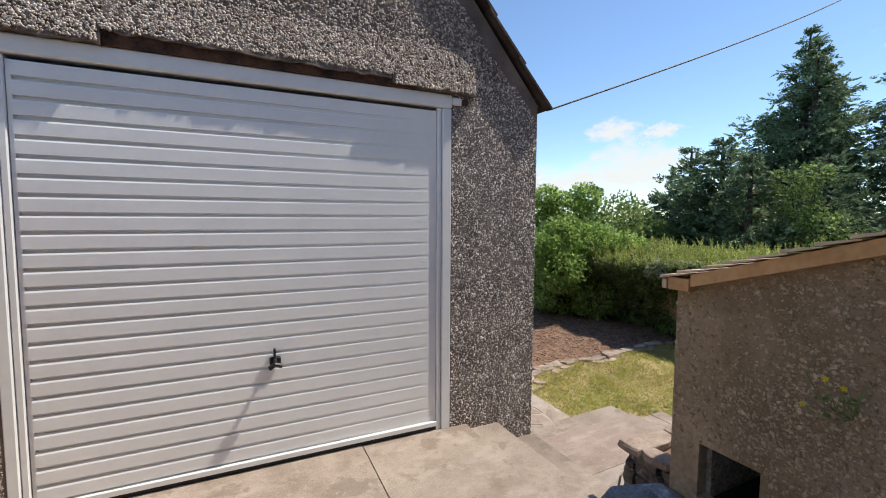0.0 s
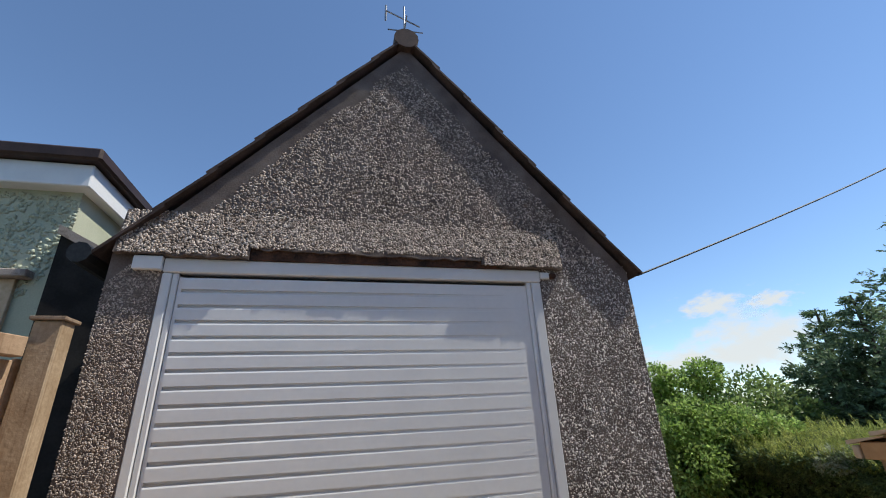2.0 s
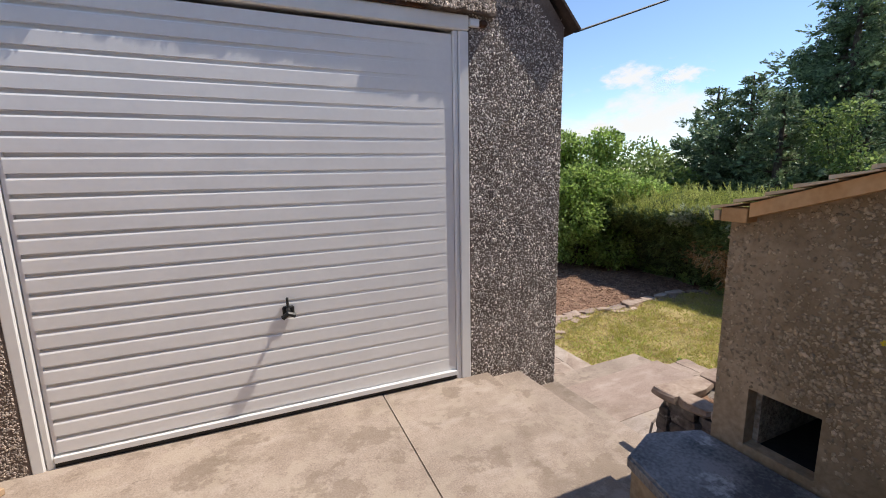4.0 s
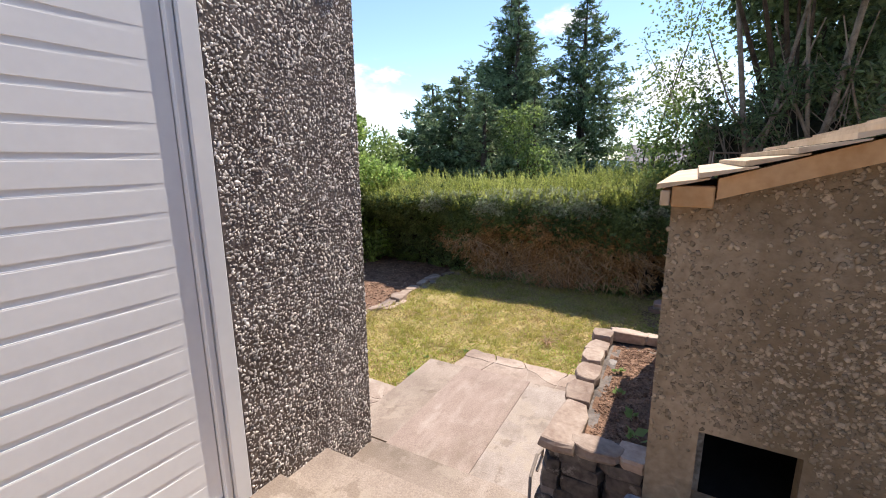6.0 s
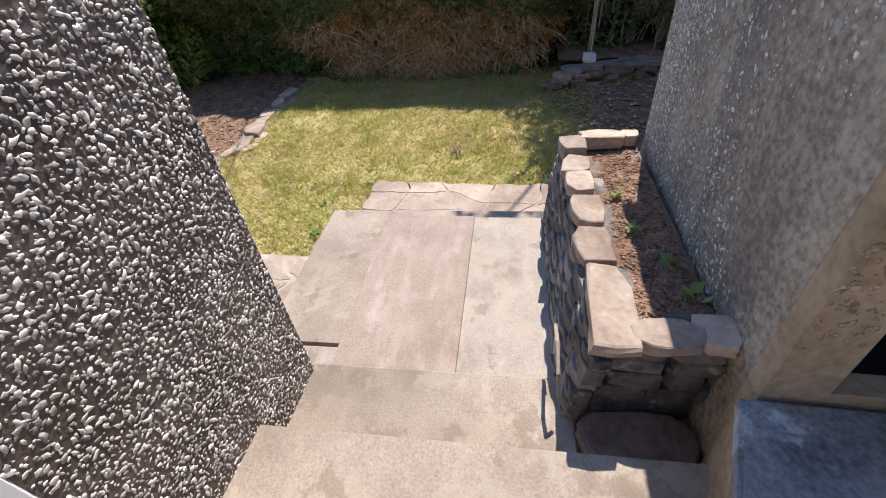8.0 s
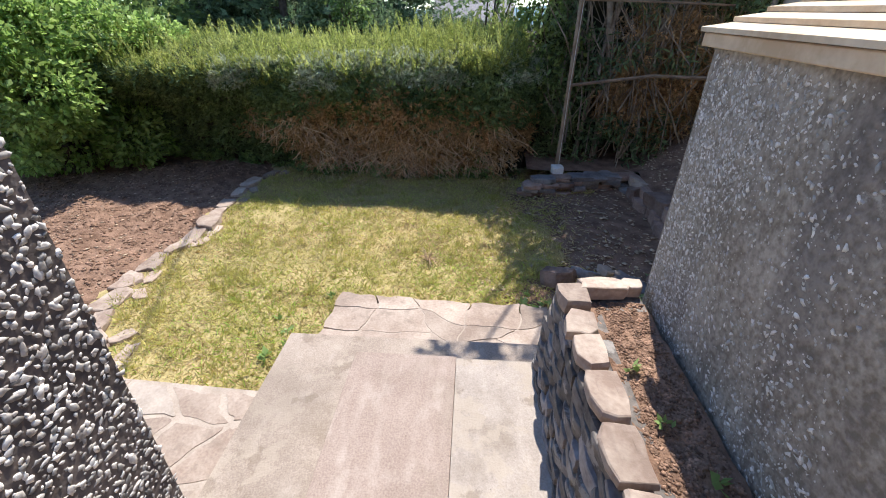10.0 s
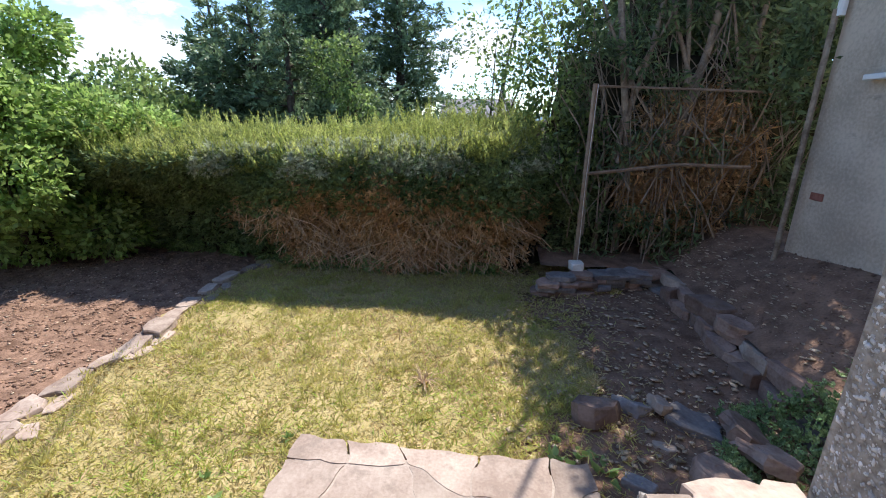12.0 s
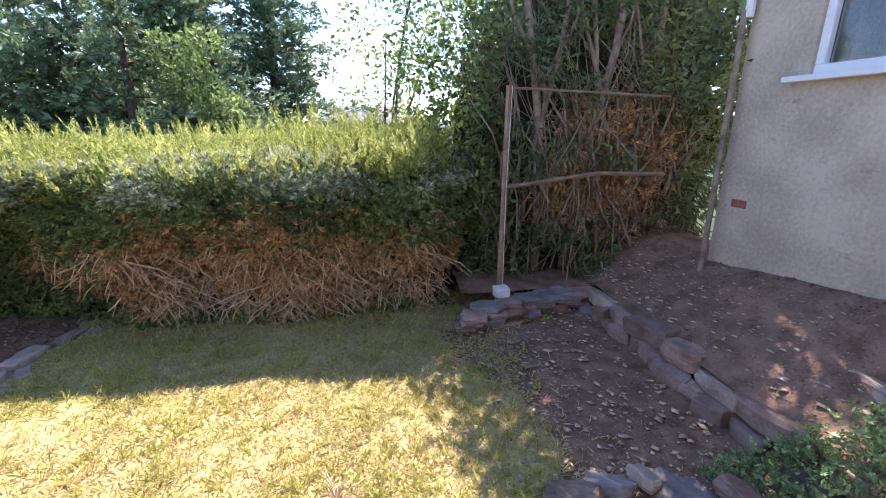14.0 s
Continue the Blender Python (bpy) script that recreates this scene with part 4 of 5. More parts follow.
def hedge_sprays(name, n, y0, y1, z0, z1, mat, seed, size, label="", out=0.14, ragged=0.0):
    rng = np.random.default_rng(seed)
    y, z = rng.uniform(y0, y1, n), rng.uniform(z0, z1, n)
    if mat == "hedge":
        keep = np.array([brown_patch(a, b) < 0.05 + 1.1 * rng.uniform() ** 2 for a, b in zip(y, z)])
        y, z = y[keep], z[keep]
        n = len(y)
    if mat == "dead":
        keep = np.array([brown_patch(a, b) > 0.35 - 1.3 * rng.uniform() ** 2 for a, b in zip(y, z)])
        y, z = y[keep], z[keep]
        n = len(y)
    if ragged:
        keep = np.array([noise.noise(Vector((a * 1.7, b * 2.6, seed))) > ragged - 0.5 for a, b in zip(y, z)])
        y, z = y[keep], z[keep]
        n = len(y)
    x = np.array([hedge_front(b, c) for b, c in zip(y, z)]) + rng.uniform(-0.02, out, n)
    z = z + np.clip(z, 0, 1) * np.array([hedge_rise(b) for b in y])
    d = unit(np.stack([rng.uniform(-1.2, -0.1, n), rng.normal(0, 0.55, n), rng.normal(0.1, 0.55, n)], axis=1))
    return sprays(name, np.stack([x, y, z], axis=1), d, rng.uniform(size * 0.6, size * 1.25, n), mat, hedge, rng, label)


def hedge_top(n, seed, size, lift, mat, name, label, steep=0.0, leaflets=7, width=0.065, ratio=1.0):
    """Shoots standing on the sloping top."""
    rng = np.random.default_rng(seed)
    y = rng.uniform(-1.0, 8.0, n)
    f = rng.uniform(0, 1, n)
    zx = np.array([(0.48, 6.52), (0.58, 6.66), (0.68, 6.84), (0.78, 7.12), (0.86, 7.6), (0.84, 8.3)])
    z, x = np.interp(f, np.linspace(0, 1, 6), zx[:, 0]), np.interp(f, np.linspace(0, 1, 6), zx[:, 1])
    x = x + np.array([hedge_lump(b, c) for b, c in zip(y, z)])
    z = z + np.array([hedge_rise(b) for b in y]) - 0.06 + rng.uniform(-0.02, lift, n)
    d = unit(np.stack([rng.normal(-0.35, 0.5, n), rng.normal(0, 0.6, n), rng.uniform(0.1, 1.0, n) + steep], axis=1))
    return sprays(name, np.stack([x, y, z], axis=1), d, rng.uniform(size * 0.6, size * 1.3, n), mat, hedge, rng, label, leaflets, width, ratio)


hedge_sprays("foliage", 15000, -1.7, 6.5, -0.1, 0.62, "hedge", 21, 0.115)
hedge_sprays("foliage", 3600, 1.9, 6.5, -0.75, 0.05, "hedge", 22, 0.12)
hedge_sprays("foliage", 2800, -1.7, 2.2, -0.8, 0.1, "hedge", 26, 0.11, ragged=0.5)
hedge_sprays("foot_foliage", 2400, -1.6, 4.5, -0.78, -0.58, "weed", 36, 0.08, "low green ivy at the hedge foot", 0.0, 0.5)
# pale sprays painted as glints along the shoulder
hedge_sprays("silvery_foliage", 6500, -1.2, 3.0, 0.40, 0.68, "hedgepale", 27, 0.10, "pale green sprays coloured as sun glints on the hedge shoulder", 0.03, 0.5)
hedge_sprays("silvery_foliage", 5200, -0.9, 2.2, 0.52, 0.72, "hedgepale", 37, 0.085, "", 0.0, 0.55)
hedge_top(19000, 23, 0.11, 0.05, "hedgetop", "top_growth", "fresh yellow-green growth", 0.0, 11, 0.085, 0.42)
hedge_top(9000, 29, 0.10, 0.03, "hedge", "top_growth", "", 0.0, 9, 0.09, 0.5)
hedge_top(1500, 28, 0.24, 0.05, "hedgetop", "long_growth", "long fresh feathery growth", 1.0, 23, 0.08, 0.3)
hedge_top(420, 38, 0.36, 0.04, "hedgetop", "long_growth", "tall feathery plumes", 1.6, 31, 0.08, 0.26)
hedge_sprays("dead_foliage", 13000, -1.2, 2.9, -0.74, 0.45, "dead", 24, 0.10, "dead brown inner foliage", 0.06)
rng = np.random.default_rng(25)
tw = bmesh.new()
for i in range(720):
    y, z = rng.uniform(-0.9, 2.7), -0.66 + 0.62 * rng.uniform(0, 1) ** 1.5
    if brown_patch(y, z) < -0.2:
        continue
    x = hedge_front(y, z) - 0.015
    lean = rng.normal(-0.04, 0.12)
    p0 = Vector((x + 0.14, y - lean * 0.8, z + rng.uniform(0.18, 0.36)))
    p1 = Vector((x - 0.015, y + lean * 0.2 + rng.normal(0, 0.035), z + 0.10))
    p2 = Vector((x - 0.035 - rng.uniform(0, 0.03), y + lean, z + 0.01))
    p3 = Vector((x - 0.03 - rng.uniform(0, 0.07), y + lean * 1.5 + rng.normal(0, 0.03), z - rng.uniform(0.03, 0.14)))
    tube([p0, p1, p2, p3], rng.uniform(0.0035, 0.0085), 4, tw, 0.003)
tagged(part("bare_stem_tangle", tw, "twig", hedge, "bare pale brown stems"), kind="stuff")


def crown_points(rng, n, centre, radii, shell=0.55):
    d = unit(rng.normal(size=(n, 3)))
    r = rng.uniform(shell, 1.0, (n, 1)) ** 0.7
    return np.asarray(centre) + d * r * np.asarray(radii), d


def leafy(name, x, y, z, clumps, mat, label, category, leaves=2500, leaf=0.07, seed=1, trunk=0.05, parent=None):
    """Broadleaf shrub or tree: stems to each clump and a crown of single leaves."""
    rng = np.random.default_rng(seed)
    ob = empty(name, label, category)
    tb = bmesh.new()
    for cx, cyy, czz, r in clumps:
        mid = Vector((x + (cx - x) * 0.35 + rng.normal(0, 0.05), y + (cyy - y) * 0.35, z + (czz - z) * 0.55))
        tube([(x + rng.normal(0, 0.04), y + rng.normal(0, 0.04), z), mid, (cx, cyy, czz)], trunk, 6, tb, trunk * 0.12)
    part("trunk", tb, "bark", ob)
    vs, fs, k = [], [], 0
    for cx, cyy, czz, r in clumps:
        n = int(leaves * r * r)
        p, d = crown_points(rng, n, (cx, cyy, czz), (r, r, r * 0.85), 0.35)
        p += 0.18 * r * np.array([noise.noise_vector(Vector(q) * 2.2 / max(r, 0.3)) for q in p])
        dd = unit(d + rng.normal(size=(n, 3)) * 0.8 + np.array([0, 0, -0.15]))
        ln = rng.uniform(0.6, 1.3, n) * leaf
        v, f = leaf_mesh(p, dd, ln, ln * 0.3, rng)
        vs.append(v)
        fs.append(f + k)
        k += len(v)
    tagged(raw("crown", np.concatenate(vs), np.concatenate(fs), mat, ob), kind="stuff")
    return ob


def conifer(x, y, z, height, radius, seed, label):
    rng = np.random.default_rng(seed)
    ob = empty("conifer", label, "tree")
    tb = tube([(x, y, z), (x + rng.normal(0, 0.1), y, z + height * 0.5), (x, y, z + height)], radius * 0.09, 8, None, 0.02)
    cs, ds, ss = [], [], []
    levels = int(height * 3.2)
    for i in range(levels):
        f = (i + 0.5) / levels
        reach = radius * (1 - f) ** 0.92 * rng.uniform(0.6, 1.2) + 0.1
        zz = z + height * (0.06 + 0.94 * f)
        for b in range(rng.integers(8, 13)):
            a = rng.uniform(0, 2 * np.pi)
            rr = reach * rng.uniform(0.5, 1.25)
            tip = np.array([x + math.cos(a) * rr, y + math.sin(a) * rr, zz + rr * rng.uniform(-0.05, 0.28)])
            root = np.array([x, y, zz - 0.05])
            tube([root, (root + tip) / 2 + np.array([0, 0, -0.03]), tip], 0.02, 3, tb, 0.005)
            m = max(7, int(15 * rr))
            t = rng.uniform(0.25, 1.0, (m, 1))
            p = root + (tip - root) * t + rng.normal(size=(m, 3)) * 0.10 * (0.4 + rr * 0.4)
            cs.append(p)
            ds.append(unit(np.array([[math.cos(a), math.sin(a), 0.05]]) + rng.normal(size=(m, 3)) * 0.5))
            ss.append(rng.uniform(0.22, 0.48, m) * (0.5 + 0.5 * min(1, rr)))
    part("trunk", tb, "bark", ob)
    sprays("crown", np.concatenate(cs), np.concatenate(ds), np.concatenate(ss), "conifer", ob, rng, leaflets=8, width=0.12, ratio=0.7)
    return ob


leafy("shrub", 6.4, 5.0, -0.8, [(6.2, 4.7, 1.0, 0.62), (5.9, 4.4, 0.35, 0.55), (6.7, 5.2, 1.55, 0.6), (6.9, 4.4, 0.85, 0.55), (7.3, 4.0, 0.75, 0.5), (6.4, 5.7, 1.2, 0.7), (5.7, 5.3, 0.5, 0.6), (6.5, 4.9, -0.25, 0.6), (6.7, 4.2, -0.3, 0.5), (6.2, 5.3, -0.3, 0.5), (5.8, 4.25, 0.05, 0.22), (5.65, 4.6, -0.3, 0.2), (7.0, 4.9, 1.9, 0.4), (6.1, 5.2, 1.9, 0.35), (5.6, 4.5, 0.9, 0.3)], "bush", "bright green leafy shrub at the end of the hedge", "shrub", 9500, 0.075, 31)
leafy("shrub", 10.5, 7.6, -1.5, [(10.5, 7.6, 0.9, 1.1), (10.0, 8.4, 0.7, 1.1), (11.2, 6.9, 0.8, 1.0), (11.8, 8.2, 1.2, 1.3)], "tree", "rounded green bushes beyond the hedge", "shrub", 1300, 0.14, 32)
conifer(18.9, 6.3, -2.5, 11.0, 4.2, 41, "tall dark conifer beyond the hedge")
conifer(18.0, 5.6, -2.5, 10.2, 3.4, 47, "tall dark conifer beyond the hedge")
conifer(20.5, 3.5, -2.5, 10.8, 3.6, 42, "slender dark conifer beyond the hedge")
conifer(13.6, 7.0, -2.0, 5.9, 3.0, 43, "broad dark conifer beyond the hedge")
conifer(13.0, 5.6, -1.8, 5.7, 2.8, 44, "broad dark conifer beyond the hedge")
conifer(12.2, 4.3, -1.6, 4.8, 2.2, 48, "small dark conifer beyond the hedge")
conifer(14.0, 3.4, -1.6, 4.8, 2.2, 49, "small dark conifer beyond the hedge")
conifer(14.5, 8.0, -2.0, 4.6, 2.4, 50, "broad dark conifer beyond the hedge")
leafy("tree", 12.6, 3.1, -1.5, [(12.4, 3.3, 1.8, 0.55), (12.2, 2.7, 1.2, 0.55), (12.8, 3.7, 2.4, 0.5), (12.5, 3.0, 2.5, 0.4)], "tree", "green broadleaf tree beyond the hedge", "tree", 2200, 0.10, 45)
leafy("tree", 9.2, -0.4, -0.9, [(9.0, -0.5, 2.2, 0.7), (9.3, -0.9, 3.1, 0.8), (8.9, -1.0, 1.6, 0.8), (9.4, -0.3, 1.2, 0.6), (9.0, -1.2, 2.4, 0.8), (9.6, -1.2, 4.2, 1.0)], "tree", "sparse pale-leaved tree behind the hedge end", "tree", 1100, 0.065, 51, 0.03)
# last seven clumps: unseen boughs added to shade the weeds, bank and steps
leafy("tree", 8.6, -2.6, -0.9, [(8.6, -2.5, 1.8, 0.8), (8.5, -2.9, 2.9, 1.1), (8.6, -2.8, 1.2, 0.95), (8.0, -3.6, 1.9, 1.0), (8.6, -2.5, 3.2, 0.9), (8.5, -2.2, 0.3, 0.8), (8.5, -3.2, 0.3, 0.8), (8.9, -3.2, 4.4, 1.3), (9.0, -2.8, 4.8, 1.1), (6.4, -2.2, 3.6, 0.5), (7.0, -2.1, 3.7, 0.7), (7.7, -2.0, 3.6, 0.8), (6.9, -2.9, 3.8, 0.5), (6.0, -1.12, 4.1, 0.2), (6.0, -1.45, 4.15, 0.26), (6.05, -1.75, 4.1, 0.25)], "wood", "tall dark overgrown trees beside the house, overhead boughs added for shade", "tree", 3000, 0.10, 46, 0.07)
leafy("tree", 10.5, -4.2, -1.0, [(10.2, -4.0, 2.2, 1.5), (10.3, -4.6, 3.2, 1.7), (10.0, -5.4, 1.5, 1.6), (10.2, -3.6, 0.8, 1.3), (10.5, -4.0, 5.0, 1.5), (10.0, -4.4, 0.6, 1.5), (10.8, -5.6, 4.6, 1.8)], "wood", "tall dark woodland trees behind the garden", "tree", 1500, 0.15, 52, 0.12)
leafy("tree", 13.5, -3.4, -1.2, [(13.2, -4.4, 2.6, 1.9), (13.4, -4.6, 3.2, 2.2), (13.4, -4.8, 5.6, 2.0), (13.0, -4.0, 0.6, 1.7), (13.2, -5.4, 1.0, 2.0)], "wood", "tall dark woodland trees behind the garden", "tree", 1100, 0.19, 53, 0.14)

leafy("shrub", 7.35, -1.05, -0.85, [(7.2, -0.9, 0.95, 0.3), (7.15, -1.15, 1.3, 0.32), (7.35, -0.8, 1.5, 0.28), (7.25, -1.2, 1.85, 0.38), (7.1, -1.25, 0.5, 0.34), (7.15, -1.45, 0.9, 0.3)], "tree", "thin narrow-leaved shrub at the hedge end", "shrub", 3800, 0.07, 54, 0.014)

# brown thicket behind the rails
thicket = empty("thicket", "tangled dark evergreen thicket with brown dead stems", "thicket")
rng = np.random.default_rng(61)
n = 18000
c = np.stack([rng.uniform(6.85, 7.35, n), rng.uniform(-4.3, -1.2, n), rng.uniform(-0.58, 2.3, n)], axis=1)
c[:, 0] += 0.25 * np.array([noise.noise(Vector(q) * 1.7) for q in c])
rust = np.array([0.9 - ((q[1] + 2.65) / 0.75) ** 2 - ((q[2] - 0.55) / 0.75) ** 2 for q in c])
keep = np.array([noise.noise(Vector((q[1] * 2.1, q[2] * 2.1, 3))) for q in c]) > -0.15 + 0.5 * np.clip(rust, 0, 1)
c = c[keep]
v, f = leaf_mesh(c, unit(np.stack([rng.uniform(-1, 0.2, len(c)), rng.normal(0, 0.7, len(c)), rng.normal(-0.35, 0.6, len(c))], axis=1)), rng.uniform(0.06, 0.15, len(c)), rng.uniform(0.008, 0.017, len(c)), rng)
tagged(raw("foliage", v, f, "wood", thicket, "narrow dark green leaves"), kind="stuff")
n = 9000
c = np.stack([rng.uniform(6.95, 7.4, n), rng.uniform(-3.4, -1.4, n), rng.uniform(-0.5, 1.6, n)], axis=1)
rust = np.array([0.8 - ((q[1] + 2.65) / 0.8) ** 2 - ((q[2] - 0.5) / 0.8) ** 2 + 0.5 * noise.noise(Vector((q[1] * 3, q[2] * 3, 9))) for q in c])
c = c[rust > rng.uniform(-0.5, 0.5, n)]
sprays("dead_foliage", c, unit(rng.normal(size=(len(c), 3)) + np.array([-0.5, 0, -0.6])), rng.uniform(0.08, 0.18, len(c)), "dead", thicket, rng, "dead rust-brown twigs", 7, 0.05)
tb = bmesh.new()
for i in range(130):
    y, z = rng.uniform(-3.5, -1.3), rng.uniform(-0.6, 0.9)
    sway = rng.normal(0, 0.3)
    tube([(7.0 + rng.normal(0, 0.1), y, z), (6.98 + rng.normal(0, 0.08), y + sway * 0.5, z + 0.4), (7.0 + rng.normal(0, 0.1), y + sway + rng.normal(0, 0.1), z + 0.8), (7.1, y + sway * 1.6 + rng.normal(0, 0.2), z + rng.uniform(1.0, 1.9))], rng.uniform(0.004, 0.013), 5, tb, 0.004)
tagged(part("stem_tangle", tb, "palebark", thicket), kind="stuff")
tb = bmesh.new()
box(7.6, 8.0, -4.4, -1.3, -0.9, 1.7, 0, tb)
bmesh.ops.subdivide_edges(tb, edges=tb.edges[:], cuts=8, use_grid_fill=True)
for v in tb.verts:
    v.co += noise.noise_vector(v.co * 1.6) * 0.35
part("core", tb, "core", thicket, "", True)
c = np.array([6.28, -2.98, 1.62]) + rng.normal(size=(700, 3)) * np.array([0.09, 0.07, 0.26])
v, f = leaf_mesh(c, unit(rng.normal(size=(700, 3)) + np.array([-0.4, 0.3, 0])), rng.uniform(0.05, 0.1, 700), rng.uniform(0.01, 0.02, 700), rng)
tagged(raw("foliage", v, f, "wood", thicket), kind="stuff")
for y, lean, r in ((-1.75, -0.35, 0.035), (-2.05, 0.3, 0.045), (-2.35, -0.28, 0.05), (-2.6, 0.22, 0.03), (-2.85, -0.2, 0.035)):
    bare = empty("bare_tree", "pale bare leaning trunk in the thicket", "tree", "bare trees")
    part("trunk", tube([(7.3, y, -0.8), (7.05, y + lean * 0.3, 0.7), (7.0, y + lean * 0.9, 1.7), (7.15, y + lean * 1.5, 3.0), (7.5, y + lean * 2.2, 5.0)], r, 8, None, r * 0.5), "palebark", bare)
    part("branch", tube([(7.02, y + lean * 0.6, 1.3), (6.95, y - lean * 0.4, 1.9), (7.1, y - lean * 1.3, 2.8)], r * 0.5, 6, None, r * 0.2), "palebark", bare)

# ---- stake and rails ----
fence_frame = empty("trellis_frame", "weathered grey stake and rails before the trees", "fence")
part("stake", tube([(6.62, -1.46, -0.6), (6.64, -1.48, 0.4), (6.66, -1.49, 1.32)], 0.03, 6), "greywood", fence_frame)
part("rail", tube([(6.62, -1.47, 0.46), (6.75, -2.4, 0.56), (6.7, -3.05, 0.55)], 0.02, 6), "greywood", fence_frame)
part("rail", tube([(6.66, -1.48, 1.30), (6.8, -2.4, 1.28), (6.75, -3.05, 1.25)], 0.012, 6), "greywood", fence_frame)

tagged(part("cord", tube([(6.60, -1.50, 1.31), (6.56, -1.47, 0.4), (6.50, -1.46, -0.46)], 0.0025, 5), "quartz"), "white cord hanging from the stake to a stone", "cord")

# ---- fence and neighbour on the other side ----
post = empty("timber_post", "stout brown timber post with thin dark cap beside the garage", "fence post")
part("shaft", box(-1.575, -1.455, -0.20, -0.09, -0.6, 1.815, 0.006), "post", post)
part("cap", box(-1.59, -1.44, -0.215, -0.075, 1.817, 1.835, 0.003), "greywood", post)
part("nail", tube([(-1.53, -0.20, 0.72), (-1.47, -0.26, 0.74)], 0.007, 6), "fence", post)
part("nail", tube([(-1.50, -0.20, 0.22), (-1.45, -0.26, 0.25)], 0.007, 6), "fence", post)
tagged(part("concrete_stub", box(-1.45, -1.425, -0.17, -0.10, -0.6, 0.62, 0.008), "concrete_pale"), "short pale concrete stub beside the timber post", "post")
fence = empty("closeboard_fence", "weathered pine closeboard fence with horizontal rails", "fence")
for k in range(18):
    part("board", box(-0.12 + 0.125 * k, -0.005 + 0.125 * k, -0.045, -0.025 + 0.006 * (k % 2), -0.2, 1.64 - 0.01 * (k % 3), 0.003), "fence", fence)
for zr in (1.64, 0.86, 0.05):
    part("rail", box(0.02, 2.4, -0.02, 0.045, zr, zr + 0.09, 0.004), "fence", fence)
for k, (x, y, t, w) in enumerate(((-1.50, -0.42, 62, 0.10), (-1.40, -0.32, 50, 0.06))):
    cut = part("timber_offcut", box(-0.28, 0.28, -w / 2, w / 2, 0, 0.03, 0.003), "cedar" if k == 0 else "fence")
    cut.matrix_world = pose(x, y, DRIVE, 0, 0, t)
    tagged(cut, "pale sawn timber offcut lying at the fence foot", "timber", "timber offcuts")
part("gravel_board", box(0.0, 2.4, 0.046, 0.075, -0.056, 0.14, 0.004), "greywood", fence, "grey gravel board along the fence foot")
fence.matrix_world = pose(-1.585, -0.20, 0, 0, 0, -110)
kerb = part("kerb", box(0.0, 1.7, -0.05, 0.05, 0.0, 0.05, 0.01), "concrete_pale")
kerb.matrix_world = pose(-1.37, -0.03, DRIVE, 0, 0, -106)
tagged(kerb, "low pale kerb beside the fence foot", "kerb")
neighbour_window = (-3.3, -2.47, 1.55, 2.38)
neighbour = empty("neighbour_building", "pale green rendered outbuilding with white fascia and brown gutter", "building")
part("wall", box(-6.0, -2.24, 1.0, 7.0, -1.0, 3.13), "greenwall", neighbour)
nx0, nx1, nz0, nz1 = neighbour_window
part("window_surround", box(nx0, nx1, 0.965, 0.998, nz0, nz1, 0.004), "cedar", neighbour, "dull timber window surround")
part("window_pane", box(nx0 + 0.1, nx1 - 0.1, 0.955, 0.963, nz0 + 0.1, nz1 - 0.12), "hole", neighbour)
part("window_head", box(nx0 - 0.08, nx1 + 0.09, 0.9, 0.998, nz1 + 0.002, nz1 + 0.06, 0.008), "concrete_pale", neighbour, "pale projecting window head")
part("fascia", box(-6.2, -2.15, 0.88, 7.2, 3.13, 3.33, 0.008), "upvc", neighbour)
part("gutter", box(-6.3, -2.08, 0.80, 7.3, 3.335, 3.45, 0.02), "brown", neighbour)
rng = np.random.default_rng(33)
c = np.stack([rng.uniform(-3.6, -2.24, 2600), np.full(2600, 0.999), rng.uniform(1.6, 3.1, 2600)], axis=1)
c = c[np.array([(p[0] + 2.24) * 1.1 + 3.2 - p[2] < 0.25 * noise.noise(Vector((p[0] * 4, p[2] * 4, 1))) + 0.7 and (p[0] + 2.24) * 0.9 + 2.5 - p[2] < 0.1 for p in c])]
blobs("rough_patch", c, rng.uniform(0.008, 0.022, len(c)), "greenwall", neighbour, rng, 0.5, axes=(np.array([1.0, 0, 0]), np.array([0, 0, 1.0]), np.array([0, -1.0, 0])))
# near-black wall added to close the dark gap beside the garage
part("link_wall", extrude_y([(-2.24, -1.0), (-1.43, -1.0), (-1.43, 2.26), (-2.24, 2.71)], 0.9, 1.1), "hole", neighbour, "near-black wall across the gap beside the garage")
part("flashing", extrude_y([(-2.24, 2.71), (-1.43, 2.262), (-1.43, 2.33), (-2.24, 2.78)], 0.85, 1.15), "concrete_pale", neighbour)
tagged(part("yard", box(-8, -1.42, 0.061, 6, -1.1, -0.1), "concrete"), "shaded concrete yard behind the fence", "yard", kind="structure")

# ---- distance ----
far_house = empty("distant_house", "distant grey-roofed house glimpsed over the hedge", "house")
part("wall", box(40, 47, -1.6, 4.2, -6, 0.4), "house", far_house)
part("roof", extrude_y([(39.6, 0.4), (47.4, 0.4), (43.5, 2.6)], -2.0, 4.6), "slate", far_house)

